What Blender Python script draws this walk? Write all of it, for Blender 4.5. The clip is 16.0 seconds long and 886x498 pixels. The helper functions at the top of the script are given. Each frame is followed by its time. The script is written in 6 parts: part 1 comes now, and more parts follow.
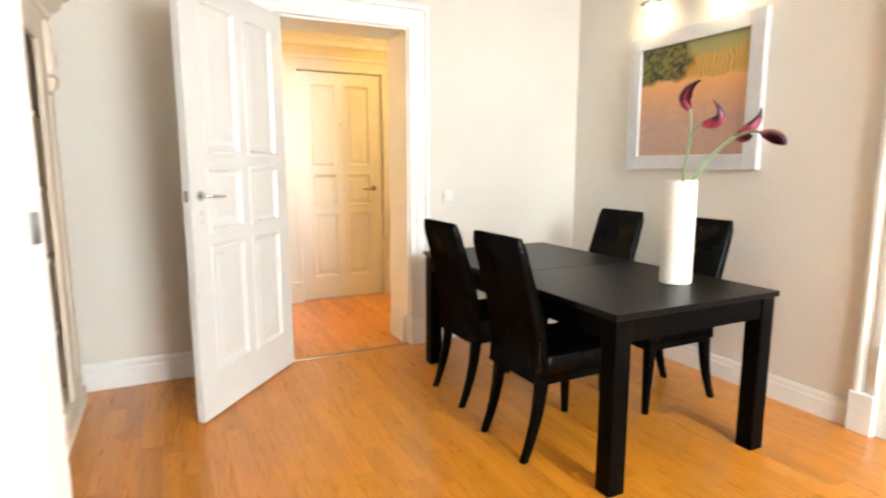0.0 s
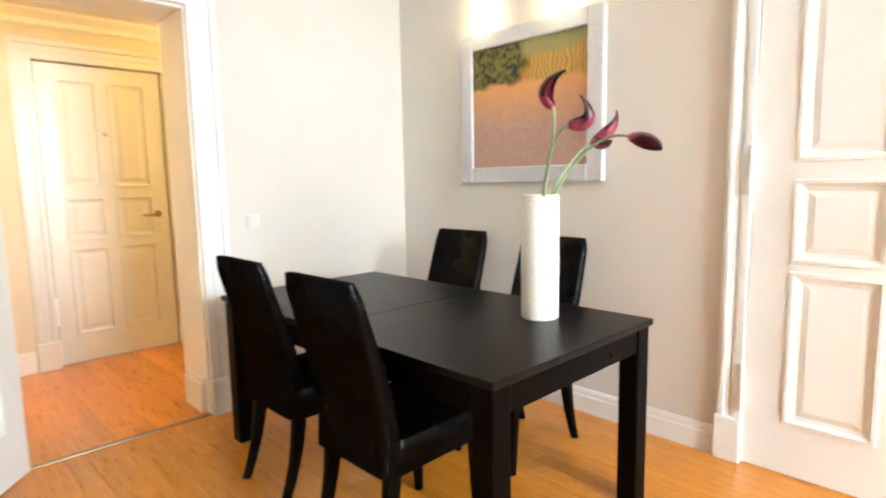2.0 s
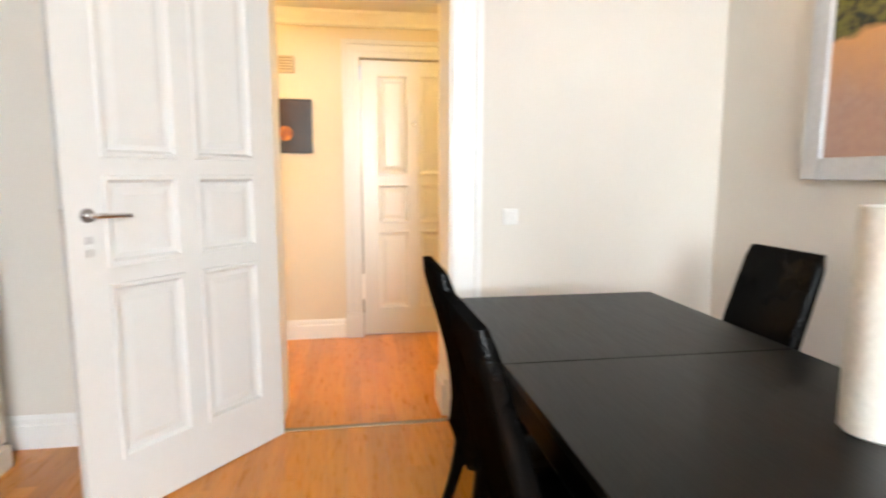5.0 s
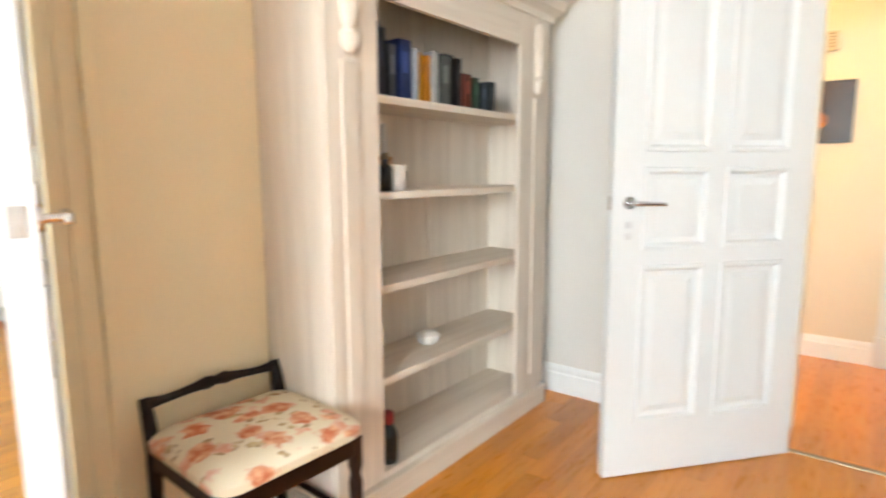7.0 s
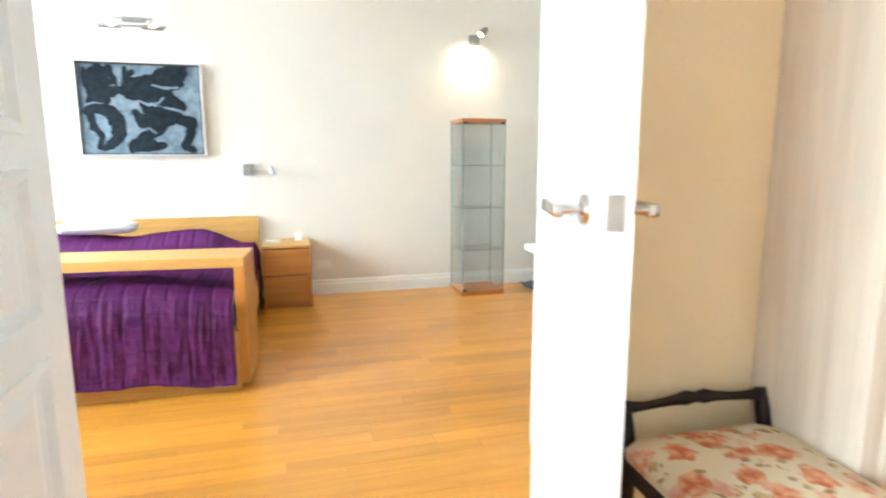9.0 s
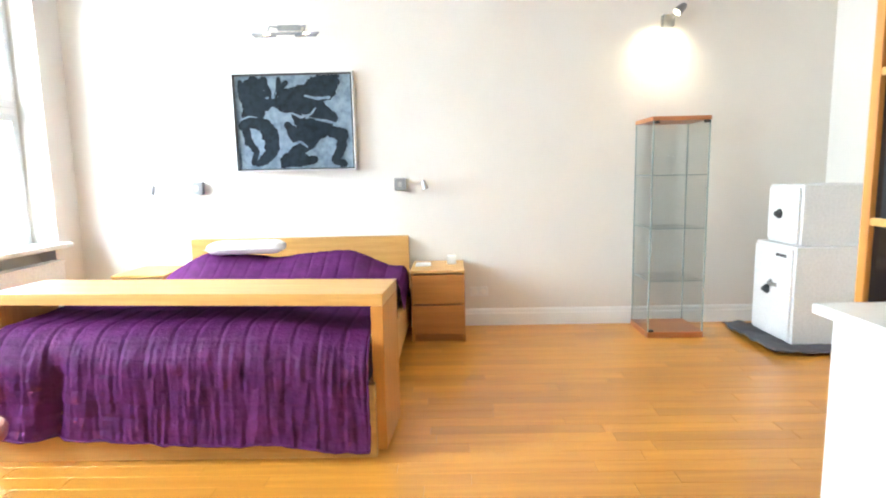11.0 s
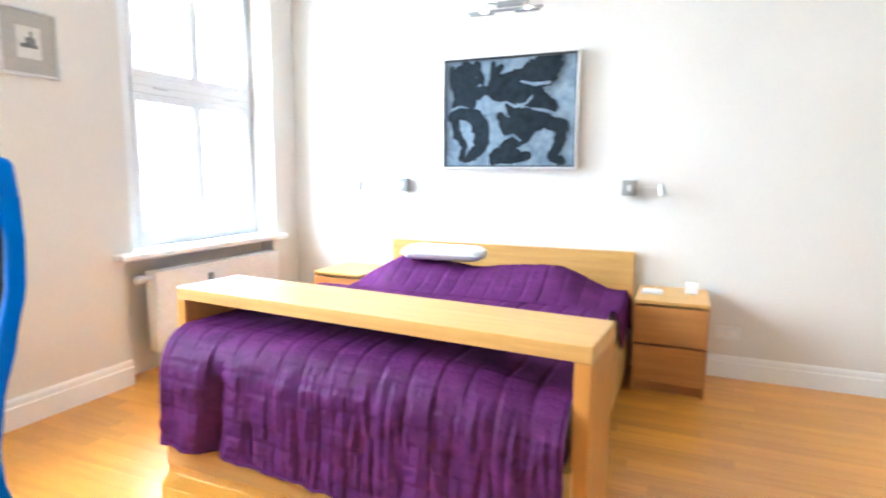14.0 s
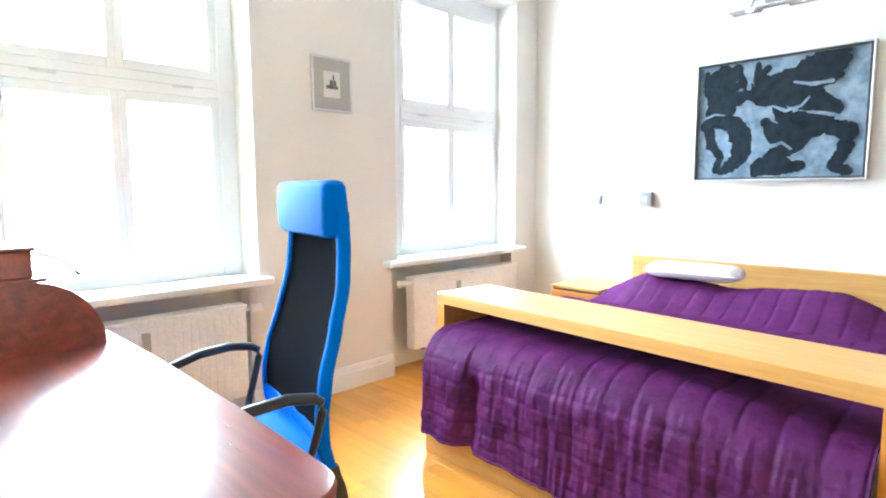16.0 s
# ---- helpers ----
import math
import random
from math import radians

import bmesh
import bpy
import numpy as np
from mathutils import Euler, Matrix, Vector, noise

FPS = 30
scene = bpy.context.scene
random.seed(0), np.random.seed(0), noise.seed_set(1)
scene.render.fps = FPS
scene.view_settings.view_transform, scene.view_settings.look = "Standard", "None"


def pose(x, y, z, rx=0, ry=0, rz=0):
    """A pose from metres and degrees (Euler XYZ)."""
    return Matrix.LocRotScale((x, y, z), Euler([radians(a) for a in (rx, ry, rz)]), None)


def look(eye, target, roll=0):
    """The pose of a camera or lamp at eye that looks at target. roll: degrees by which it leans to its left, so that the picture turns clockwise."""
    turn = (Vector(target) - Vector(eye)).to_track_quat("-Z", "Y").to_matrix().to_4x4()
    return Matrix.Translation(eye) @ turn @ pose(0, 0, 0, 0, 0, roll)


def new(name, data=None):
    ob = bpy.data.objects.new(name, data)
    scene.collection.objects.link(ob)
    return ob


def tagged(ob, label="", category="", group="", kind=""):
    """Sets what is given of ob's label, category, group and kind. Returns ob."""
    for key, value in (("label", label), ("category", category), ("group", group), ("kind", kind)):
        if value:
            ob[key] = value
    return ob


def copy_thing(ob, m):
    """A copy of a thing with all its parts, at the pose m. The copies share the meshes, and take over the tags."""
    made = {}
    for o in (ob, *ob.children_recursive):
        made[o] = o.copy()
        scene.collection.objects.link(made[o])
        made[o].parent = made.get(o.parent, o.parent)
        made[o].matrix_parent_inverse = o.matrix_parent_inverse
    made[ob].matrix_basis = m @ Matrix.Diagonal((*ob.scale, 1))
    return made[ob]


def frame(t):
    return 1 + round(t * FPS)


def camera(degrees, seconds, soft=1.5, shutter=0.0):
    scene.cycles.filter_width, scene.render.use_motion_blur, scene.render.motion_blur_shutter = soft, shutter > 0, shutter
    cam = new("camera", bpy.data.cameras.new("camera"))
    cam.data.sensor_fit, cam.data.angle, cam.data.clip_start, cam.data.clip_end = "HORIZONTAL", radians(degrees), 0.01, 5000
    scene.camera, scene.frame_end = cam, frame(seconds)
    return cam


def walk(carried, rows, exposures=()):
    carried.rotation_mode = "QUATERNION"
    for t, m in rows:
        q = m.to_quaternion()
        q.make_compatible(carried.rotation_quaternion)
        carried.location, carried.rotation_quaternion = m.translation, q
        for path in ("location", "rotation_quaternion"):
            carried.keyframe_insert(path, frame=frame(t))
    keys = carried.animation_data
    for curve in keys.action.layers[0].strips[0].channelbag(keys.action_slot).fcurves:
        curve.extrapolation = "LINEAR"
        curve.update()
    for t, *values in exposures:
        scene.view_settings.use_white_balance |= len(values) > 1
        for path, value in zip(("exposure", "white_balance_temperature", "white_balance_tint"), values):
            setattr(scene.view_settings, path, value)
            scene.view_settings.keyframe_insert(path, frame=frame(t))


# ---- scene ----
cam = camera(76.5, 16.0, soft=2.0, shutter=0.5)
PATH = [
    (0, (0.146, 0.217, 1.288), (1.013, 1.995, 0.992), -0.0),
    (0.5, (0.187, 0.371, 1.303), (1.265, 2.036, 1.041), -0.1),
    (1, (0.29, 0.531, 1.289), (1.471, 2.127, 1.053), -0.5),
    (1.5, (0.377, 0.668, 1.294), (1.643, 2.198, 1.055), -1.0),
    (2, (0.503, 0.787, 1.283), (1.883, 2.214, 1.038), -1.1),
    (2.5, (0.617, 0.892, 1.277), (2.095, 2.215, 1.017), -0.8),
    (3, (0.772, 0.922, 1.272), (2.226, 2.275, 1.032), -0.4),
    (3.2, (0.846, 0.937, 1.273), (2.263, 2.328, 1.037), 0.3),
    (5.3, (1.189, 1.119, 1.283), (1.271, 3.099, 1.014), -0.1),
    (5.5, (1.188, 1.124, 1.281), (1.126, 3.105, 1.008), -0.1),
    (6, (1.145, 1.109, 1.276), (0.675, 3.033, 1.002), -0.3),
    (6.5, (1.092, 1.074, 1.272), (0.249, 2.867, 1.001), -0.2),
    (7, (1.044, 1.011, 1.268), (-0.165, 2.579, 0.991), -0.2),
    (7.5, (1.015, 0.976, 1.283), (-0.509, 2.234, 0.977), -0.1),
    (8, (0.947, 0.918, 1.289), (-0.769, 1.893, 0.963), -0.1),
    (8.5, (0.807, 0.898, 1.281), (-1.028, 1.625, 0.955), 0.1),
    (9, (0.662, 0.865, 1.264), (-1.249, 1.367, 0.95), -0.1),
    (9.5, (0.523, 0.912, 1.271), (-1.439, 1.161, 0.973), -0.3),
    (10, (0.291, 0.911, 1.264), (-1.688, 0.976, 0.981), -1.1),
    (12.5, (-0.648, 0.856, 1.25), (-2.625, 0.697, 0.998), -0.2),
    (13, (-0.801, 0.902, 1.246), (-2.756, 0.572, 0.985), 0.3),
    (13.5, (-0.847, 0.862, 1.261), (-2.758, 0.338, 0.992), 0.8),
    (14, (-0.847, 0.805, 1.253), (-2.671, 0.027, 0.992), 0.4),
    (14.5, (-0.812, 0.764, 1.26), (-2.478, -0.311, 1.001), -0.1),
    (15, (-0.8, 0.741, 1.254), (-2.308, -0.552, 1.016), -0.5),
    (15.5, (-0.754, 0.725, 1.258), (-2.175, -0.664, 1.034), -0.6),
    (16, (-0.732, 0.724, 1.262), (-2.128, -0.692, 1.048), -0.3),
]
walk(cam, [(t, look(eye, target, roll)) for t, eye, target, roll in PATH],
     exposures=[(0, -0.05, 6600, 6), (2, -0.02, 6250, 5), (3, 0.02, 6100, 5), (5.5, -0.2, 6400, 9), (7, -0.02, 6150, 5), (8, 0.03, 5950, 0), (9, 0.09, 5850, 0), (10, 0.03, 5800, 1), (12.5, 0.06, 5800, 8), (14, 0.07, 5450, 5), (15, 0.0, 5420, 3), (16, 0.02, 5420, 2)])
# ---- light ----
world = bpy.data.worlds.new("sky")
scene.world = world
world.use_nodes = True
wn = world.node_tree
sky = wn.nodes.new("ShaderNodeTexSky")
sky.sky_type, sky.sun_disc = "NISHITA", False
sky.sun_elevation, sky.sun_rotation = radians(40), radians(200)
wn.links.new(sky.outputs[0], wn.nodes["Background"].inputs[0])
wn.nodes["Background"].inputs[1].default_value = 0.15
sun = new("sun", bpy.data.lights.new("sun", "SUN"))
sun.data.energy, sun.data.angle, sun.data.color = 1.0, radians(14), (1.0, 0.96, 0.9)
sun.matrix_world = look((-4, -10, 9), (0, 0, 0))


def window_light(name, x, z, w, h, power):
    """Sky light entering by a window of the south front."""
    ob = new(name, bpy.data.lights.new(name, "AREA"))
    ob.data.shape, ob.data.size, ob.data.size_y = "RECTANGLE", w, h
    ob.data.energy, ob.data.color = power, (0.93, 0.97, 1.0)
    ob.matrix_world = look((x, -3.0, z + 0.25), (x, -2.0, z - 0.2))
    return ob


window_light("window_light_bed_a", -3.78, 1.75, 1.3, 1.9, 410)
window_light("window_light_bed_b", -1.53, 1.75, 1.3, 1.9, 410)
window_light("window_light_dining", 1.95, 1.75, 2.0, 1.9, 465)


def bulb(name, at, power, colour, size=0.03, aim=None, cone=70):
    """A lamp's light: a spot when it has an aim, else a bulb."""
    ob = new(name, bpy.data.lights.new(name, "SPOT" if aim else "POINT"))
    ob.data.energy, ob.data.color, ob.data.shadow_soft_size = power, colour, size
    if aim:
        ob.data.spot_size, ob.data.spot_blend = radians(cone), 1.0
        ob.matrix_world = look(at, aim)
    else:
        ob.location = at
    return ob


WARM = (1.0, 0.62, 0.2)
HALO = (1.0, 0.78, 0.48)
bulb("hall_bulb_a", (-0.05, 4.78, 2.25), 38, WARM, 0.08)
bulb("hall_bulb_b", (2.75, 4.78, 2.25), 44, WARM, 0.08)
bulb("picture_bulb_a", (2.98, 3.06, 2.29), 6.5, HALO, 0.07, (3.12, 3.1, 2.22), 165)
bulb("picture_bulb_b", (2.98, 2.57, 2.29), 6.5, HALO, 0.07, (3.12, 2.54, 2.22), 165)
bulb("wall_spot_bulb", (-4.56, 2.56, 2.31), 19, HALO, 0.05, (-4.7, 2.54, 2.12), 150)
bulb("bed_picture_bulb_a", (-4.56, -0.5, 2.35), 6, HALO, 0.02, (-4.7, -0.5, 2.1), 110)
bulb("bed_picture_bulb_b", (-4.56, -0.2, 2.35), 6, HALO, 0.02, (-4.7, -0.2, 2.1), 110)


# ---- materials ----
def material(name, colour, rough=0.5, metal=0.0, vary=0.08, scale=6.0, bump=0.0, bump_scale=60.0, coat=0.0, stretch=(1, 1, 1), second=None, sheen=0.0, grain=0.25, spec=0.5):
    """A surface with broad and fine variation; second: a colour that streaks through it."""
    m = bpy.data.materials.new(name)
    m.use_nodes = True
    n, l = m.node_tree.nodes, m.node_tree.links
    b = n["Principled BSDF"]
    b.inputs["Roughness"].default_value, b.inputs["Metallic"].default_value = rough, metal
    b.inputs["Coat Weight"].default_value, b.inputs["Coat Roughness"].default_value = coat, 0.08
    b.inputs["Sheen Weight"].default_value = sheen
    b.inputs["Specular IOR Level"].default_value = spec
    tc, mp = n.new("ShaderNodeTexCoord"), n.new("ShaderNodeMapping")
    mp.inputs["Scale"].default_value = stretch
    l.new(tc.outputs["Object"], mp.inputs[0])
    t1, t2 = n.new("ShaderNodeTexNoise"), n.new("ShaderNodeTexNoise")
    t1.inputs["Scale"].default_value, t1.inputs["Detail"].default_value = scale, 6
    t2.inputs["Scale"].default_value, t2.inputs["Detail"].default_value = bump_scale, 4
    l.new(mp.outputs[0], t1.inputs[0])
    l.new(mp.outputs[0], t2.inputs[0])
    ramp = n.new("ShaderNodeValToRGB")
    c1 = second or tuple(c * (1 - vary) for c in colour)
    c2 = colour if second else tuple(min(1, c * (1 + vary)) for c in colour)
    ramp.color_ramp.elements[0].position, ramp.color_ramp.elements[0].color = 0.35, (*c1, 1)
    ramp.color_ramp.elements[1].position, ramp.color_ramp.elements[1].color = 0.65, (*c2, 1)
    l.new(t1.outputs[0], ramp.inputs[0])
    mix = n.new("ShaderNodeMix")
    mix.data_type, mix.blend_type = "RGBA", "MULTIPLY"
    mix.inputs[0].default_value = grain
    l.new(ramp.outputs[0], mix.inputs[6])
    l.new(t2.outputs[0], mix.inputs[7])
    gain = n.new("ShaderNodeMix")
    gain.data_type, gain.blend_type = "RGBA", "MULTIPLY"
    gain.inputs[0].default_value = 1.0
    gain.inputs[7].default_value = (1 + grain / 2, 1 + grain / 2, 1 + grain / 2, 1)
    l.new(mix.outputs[2], gain.inputs[6])
    l.new(gain.outputs[2], b.inputs["Base Color"])
    r = n.new("ShaderNodeMapRange")
    r.inputs[3].default_value, r.inputs[4].default_value = max(0.02, rough - min(0.08, vary)), min(1, rough + min(0.1, vary))
    l.new(t1.outputs[0], r.inputs[0])
    l.new(r.outputs[0], b.inputs["Roughness"])
    if bump:
        bp = n.new("ShaderNodeBump")
        bp.inputs["Strength"].default_value, bp.inputs["Distance"].default_value = bump, 0.004
        l.new(t2.outputs[0], bp.inputs["Height"])
        l.new(bp.outputs[0], b.inputs["Normal"])
    return m


def wood(name, light, dark, rough=0.35, along="x", coat=0.0, per_piece=0.0, fine=1.0, spec=0.5, coat_rough=0.12):
    """Wood with grain along one axis; per_piece: how much one board differs from the next."""
    m = bpy.data.materials.new(name)
    m.use_nodes = True
    n, l = m.node_tree.nodes, m.node_tree.links
    b = n["Principled BSDF"]
    b.inputs["Coat Weight"].default_value, b.inputs["Coat Roughness"].default_value = coat, coat_rough
    b.inputs["Specular IOR Level"].default_value = spec
    tc, mp, info = n.new("ShaderNodeTexCoord"), n.new("ShaderNodeMapping"), n.new("ShaderNodeObjectInfo")
    mp.inputs["Scale"].default_value = {"x": (1.2, 22, 22), "y": (22, 1.2, 22), "z": (22, 22, 1.2)}[along]
    shift = n.new("ShaderNodeVectorMath")
    shift.operation = "SCALE"
    shift.inputs[0].default_value = (7, 13, 5)
    l.new(info.outputs["Random"], shift.inputs["Scale"])
    l.new(shift.outputs[0], mp.inputs["Location"])
    l.new(tc.outputs["Object"], mp.inputs[0])
    t1, t2 = n.new("ShaderNodeTexNoise"), n.new("ShaderNodeTexNoise")
    t1.inputs["Scale"].default_value, t1.inputs["Detail"].default_value, t1.inputs["Distortion"].default_value = 1.3 * fine, 5, 0.6
    t2.inputs["Scale"].default_value, t2.inputs["Detail"].default_value = 6.0 * fine, 6
    l.new(mp.outputs[0], t1.inputs[0])
    l.new(mp.outputs[0], t2.inputs[0])
    add = n.new("ShaderNodeMath")
    add.operation = "MULTIPLY_ADD"
    add.inputs[1].default_value = 0.35
    l.new(t2.outputs[0], add.inputs[0])
    l.new(t1.outputs[0], add.inputs[2])
    ramp = n.new("ShaderNodeValToRGB")
    ramp.color_ramp.elements[0].position, ramp.color_ramp.elements[0].color = 0.45, (*dark, 1)
    ramp.color_ramp.elements[1].position, ramp.color_ramp.elements[1].color = 0.85, (*light, 1)
    l.new(add.outputs[0], ramp.inputs[0])
    hsv = n.new("ShaderNodeHueSaturation")
    vr = n.new("ShaderNodeMapRange")
    vr.inputs[3].default_value, vr.inputs[4].default_value = 1 - per_piece, 1 + per_piece
    l.new(info.outputs["Random"], vr.inputs[0])
    l.new(vr.outputs[0], hsv.inputs["Value"])
    l.new(ramp.outputs[0], hsv.inputs["Color"])
    l.new(hsv.outputs[0], b.inputs["Base Color"])
    rr = n.new("ShaderNodeMapRange")
    rr.inputs[3].default_value, rr.inputs[4].default_value = max(0.05, rough - 0.07), rough + 0.1
    l.new(t2.outputs[0], rr.inputs[0])
    l.new(rr.outputs[0], b.inputs["Roughness"])
    bp = n.new("ShaderNodeBump")
    bp.inputs["Strength"].default_value, bp.inputs["Distance"].default_value = 0.12, 0.002
    l.new(t2.outputs[0], bp.inputs["Height"])
    l.new(bp.outputs[0], b.inputs["Normal"])
    return m


def glass(name, tint=(0.95, 0.98, 0.97), rough=0.0, edge=0.4):
    m = bpy.data.materials.new(name)
    m.use_nodes = True
    n, l = m.node_tree.nodes, m.node_tree.links
    clear, gloss, mix, fres = n.new("ShaderNodeBsdfTransparent"), n.new("ShaderNodeBsdfGlossy"), n.new("ShaderNodeMixShader"), n.new("ShaderNodeMapRange")
    lw, pw = n.new("ShaderNodeLayerWeight"), n.new("ShaderNodeMath")
    lw.inputs["Blend"].default_value = 0.5
    pw.operation = "POWER"
    pw.inputs[1].default_value = 4.0
    l.new(lw.outputs["Facing"], pw.inputs[0])
    l.new(pw.outputs[0], fres.inputs[0])
    fres.inputs[3].default_value, fres.inputs[4].default_value = 0.03, edge
    clear.inputs[0].default_value = (*tint, 1)
    gloss.inputs["Roughness"].default_value = rough
    l.new(fres.outputs[0], mix.inputs[0])
    l.new(clear.outputs[0], mix.inputs[1])
    l.new(gloss.outputs[0], mix.inputs[2])
    l.new(mix.outputs[0], n["Material Output"].inputs[0])
    return m


def glow(name, colour, power):
    m = bpy.data.materials.new(name)
    m.use_nodes = True
    b = m.node_tree.nodes["Principled BSDF"]
    b.inputs["Emission Color"].default_value, b.inputs["Emission Strength"].default_value = (*colour, 1), power
    return m


PAINT = material("wall_paint", (0.745, 0.712, 0.658), 0.75, vary=0.02, scale=1.5, bump=0.12, bump_scale=90, grain=0.04)
BEIGE = material("beige_wall_paint", (0.92, 0.79, 0.53), 0.75, vary=0.02, scale=1.5, bump=0.12, bump_scale=90, grain=0.04)
CEIL = material("ceiling_paint", (0.8, 0.79, 0.77), 0.8, vary=0.02, scale=1.5, bump=0.1, grain=0.04)
HALLPAINT = material("hall_paint", (0.72, 0.655, 0.53), 0.7, vary=0.02, scale=1.5, bump=0.1, grain=0.04)
TRIM = material("trim_gloss_paint", (0.86, 0.87, 0.86), 0.3, vary=0.02, scale=3, bump=0.05, bump_scale=40, grain=0.04)
DOORP = material("door_gloss_paint", (0.725, 0.74, 0.735), 0.28, vary=0.012, scale=2.5, bump=0.03, bump_scale=30, grain=0.04)
OAK = wood("oak_floor", (0.71, 0.325, 0.042), (0.61, 0.255, 0.028), 0.3, "y", 0.3, 0.12, coat_rough=0.2)
# Same oak as OAK; warmer dining and hall light is put in its colour.
OAKWARMLIT = wood("warm_lit_oak_floor", (0.67, 0.26, 0.024), (0.57, 0.2, 0.015), 0.28, "y", 0.3, 0.12, coat_rough=0.2)
GAP = material("floor_joint", (0.25, 0.1, 0.025), 0.8)
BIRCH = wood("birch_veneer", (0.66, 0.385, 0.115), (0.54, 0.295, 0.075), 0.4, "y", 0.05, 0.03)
# BIRCH again, deeper for sides and drawer fronts: their shade is in the colour.
BIRCHZ = wood("birch_veneer_upright_shaded", (0.60, 0.275, 0.055), (0.48, 0.2, 0.036), 0.4, "z", 0.05, 0.03)
DRAWER = wood("birch_drawer_shaded", (0.5, 0.215, 0.048), (0.38, 0.15, 0.032), 0.4, "y", 0.05, 0.03)
BLACKWOOD = wood("black_brown_wood", (0.003, 0.0025, 0.0024), (0.0015, 0.0012, 0.0011), 0.34, "y", 0.0, 0.05, spec=0.03)
BLACKTOP = wood("black_brown_tabletop", (0.0045, 0.0038, 0.0035), (0.002, 0.0017, 0.0015), 0.32, "y", 0.0, 0.05, spec=0.13)
def dull(m, share, rough):
    """Gives a surface an even faint gloss in place of its own."""
    n, l = m.node_tree.nodes, m.node_tree.links
    b = n["Principled BSDF"]
    b.inputs["Specular IOR Level"].default_value = 0.0
    gloss, mix = n.new("ShaderNodeBsdfGlossy"), n.new("ShaderNodeMixShader")
    gloss.inputs["Roughness"].default_value = rough
    mix.inputs[0].default_value = share
    l.new(b.outputs[0], mix.inputs[1])
    l.new(gloss.outputs[0], mix.inputs[2])
    l.new(mix.outputs[0], n["Material Output"].inputs[0])
    if b.inputs["Normal"].links:
        l.new(b.inputs["Normal"].links[0].from_socket, gloss.inputs["Normal"])
    return m


LEATHER = material("black_leather", (0.0025, 0.0023, 0.0022), 0.3, vary=0.2, scale=5, bump=0.25, bump_scale=140, spec=0.07)
WHITEWASH = wood("whitewashed_pine", (0.80, 0.715, 0.61), (0.66, 0.57, 0.465), 0.6, "z", 0.0, 0.03, 0.6)
WHITEWASHY = wood("whitewashed_pine_boards", (0.78, 0.70, 0.595), (0.66, 0.57, 0.465), 0.6, "y", 0.0, 0.04, 0.6)
DARKWOOD = wood("dark_turned_wood", (0.02, 0.007, 0.004), (0.007, 0.003, 0.002), 0.3, "z", 0.08, 0.03, spec=0.25)
MAHOG = wood("mahogany", (0.25, 0.05, 0.024), (0.12, 0.023, 0.011), 0.3, "y", 0.8, 0.03, coat_rough=0.17)
ORANGEWOOD = wood("beech_board", (0.5, 0.2, 0.07), (0.38, 0.13, 0.04), 0.4, "y", 0.1)
SATIN = material("satin_nickel", (0.30, 0.31, 0.32), 0.38, 0.85, vary=0.05)
CHROME = material("brushed_chrome", (0.62, 0.62, 0.63), 0.22, 1.0, vary=0.05)
BRASS = material("aged_brass", (0.3, 0.23, 0.14), 0.35, 1.0, vary=0.1)
CERAMIC = material("white_ceramic", (0.84, 0.82, 0.77), 0.35, vary=0.02, bump=0.03)
PURPLE = material("purple_quilt", (0.086, 0.016, 0.09), 0.6, vary=0.18, scale=10, bump=0.9, bump_scale=60, spec=0.1)
dull(LEATHER, 0.008, 0.2)
dull(PURPLE, 0.014, 0.5)
LINEN = material("white_linen", (0.8, 0.79, 0.78), 0.8, vary=0.03, scale=8, bump=0.3, bump_scale=120)
BLUE = material("blue_fabric", (0.002, 0.138, 0.59), 0.75, vary=0.06, scale=12, bump=0.3, bump_scale=300, spec=0.2)
BLACKPLAST = material("black_plastic", (0.02, 0.022, 0.025), 0.35, vary=0.05)
GLASS = glass("clear_glass", (0.978, 0.99, 0.985))
THINGLASS = glass("thin_glass", (0.99, 0.995, 1.0), 0.0, 0.16)
PANEGLASS = glass("window_glass", (0.97, 0.99, 1.0))
GLASSEDGE = material("green_glass_edge", (0.28, 0.36, 0.34), 0.15, vary=0.04)
WHITEPLAST = material("white_plastic", (0.8, 0.8, 0.78), 0.35, vary=0.02)
SAFEP = material("white_metal_paint", (0.78, 0.79, 0.79), 0.4, vary=0.02)
GREYCLOTH = material("grey_blanket", (0.1, 0.1, 0.11), 0.9, vary=0.2, bump=0.5)
SILVER = material("silver_frame", (0.66, 0.66, 0.66), 0.38, 0.4, vary=0.05)
WINPAINT = material("window_frame_paint", (0.82, 0.83, 0.84), 0.4, vary=0.03, scale=3, bump=0.05, bump_scale=40, grain=0.04)
RADP = material("radiator_enamel", (0.87, 0.87, 0.85), 0.35, vary=0.02)
DARKGLASS = material("dark_cabinet_glass", (0.01, 0.01, 0.012), 0.08, vary=0.05)
STEM = material("green_stem", (0.26, 0.36, 0.22), 0.5, vary=0.15, scale=20)
PETAL = material("dark_red_petal", (0.42, 0.05, 0.11), 0.4, scale=14, second=(0.12, 0.01, 0.03))
LAMPGLOW = glow("lit_lamp", (1.0, 0.8, 0.5), 12)


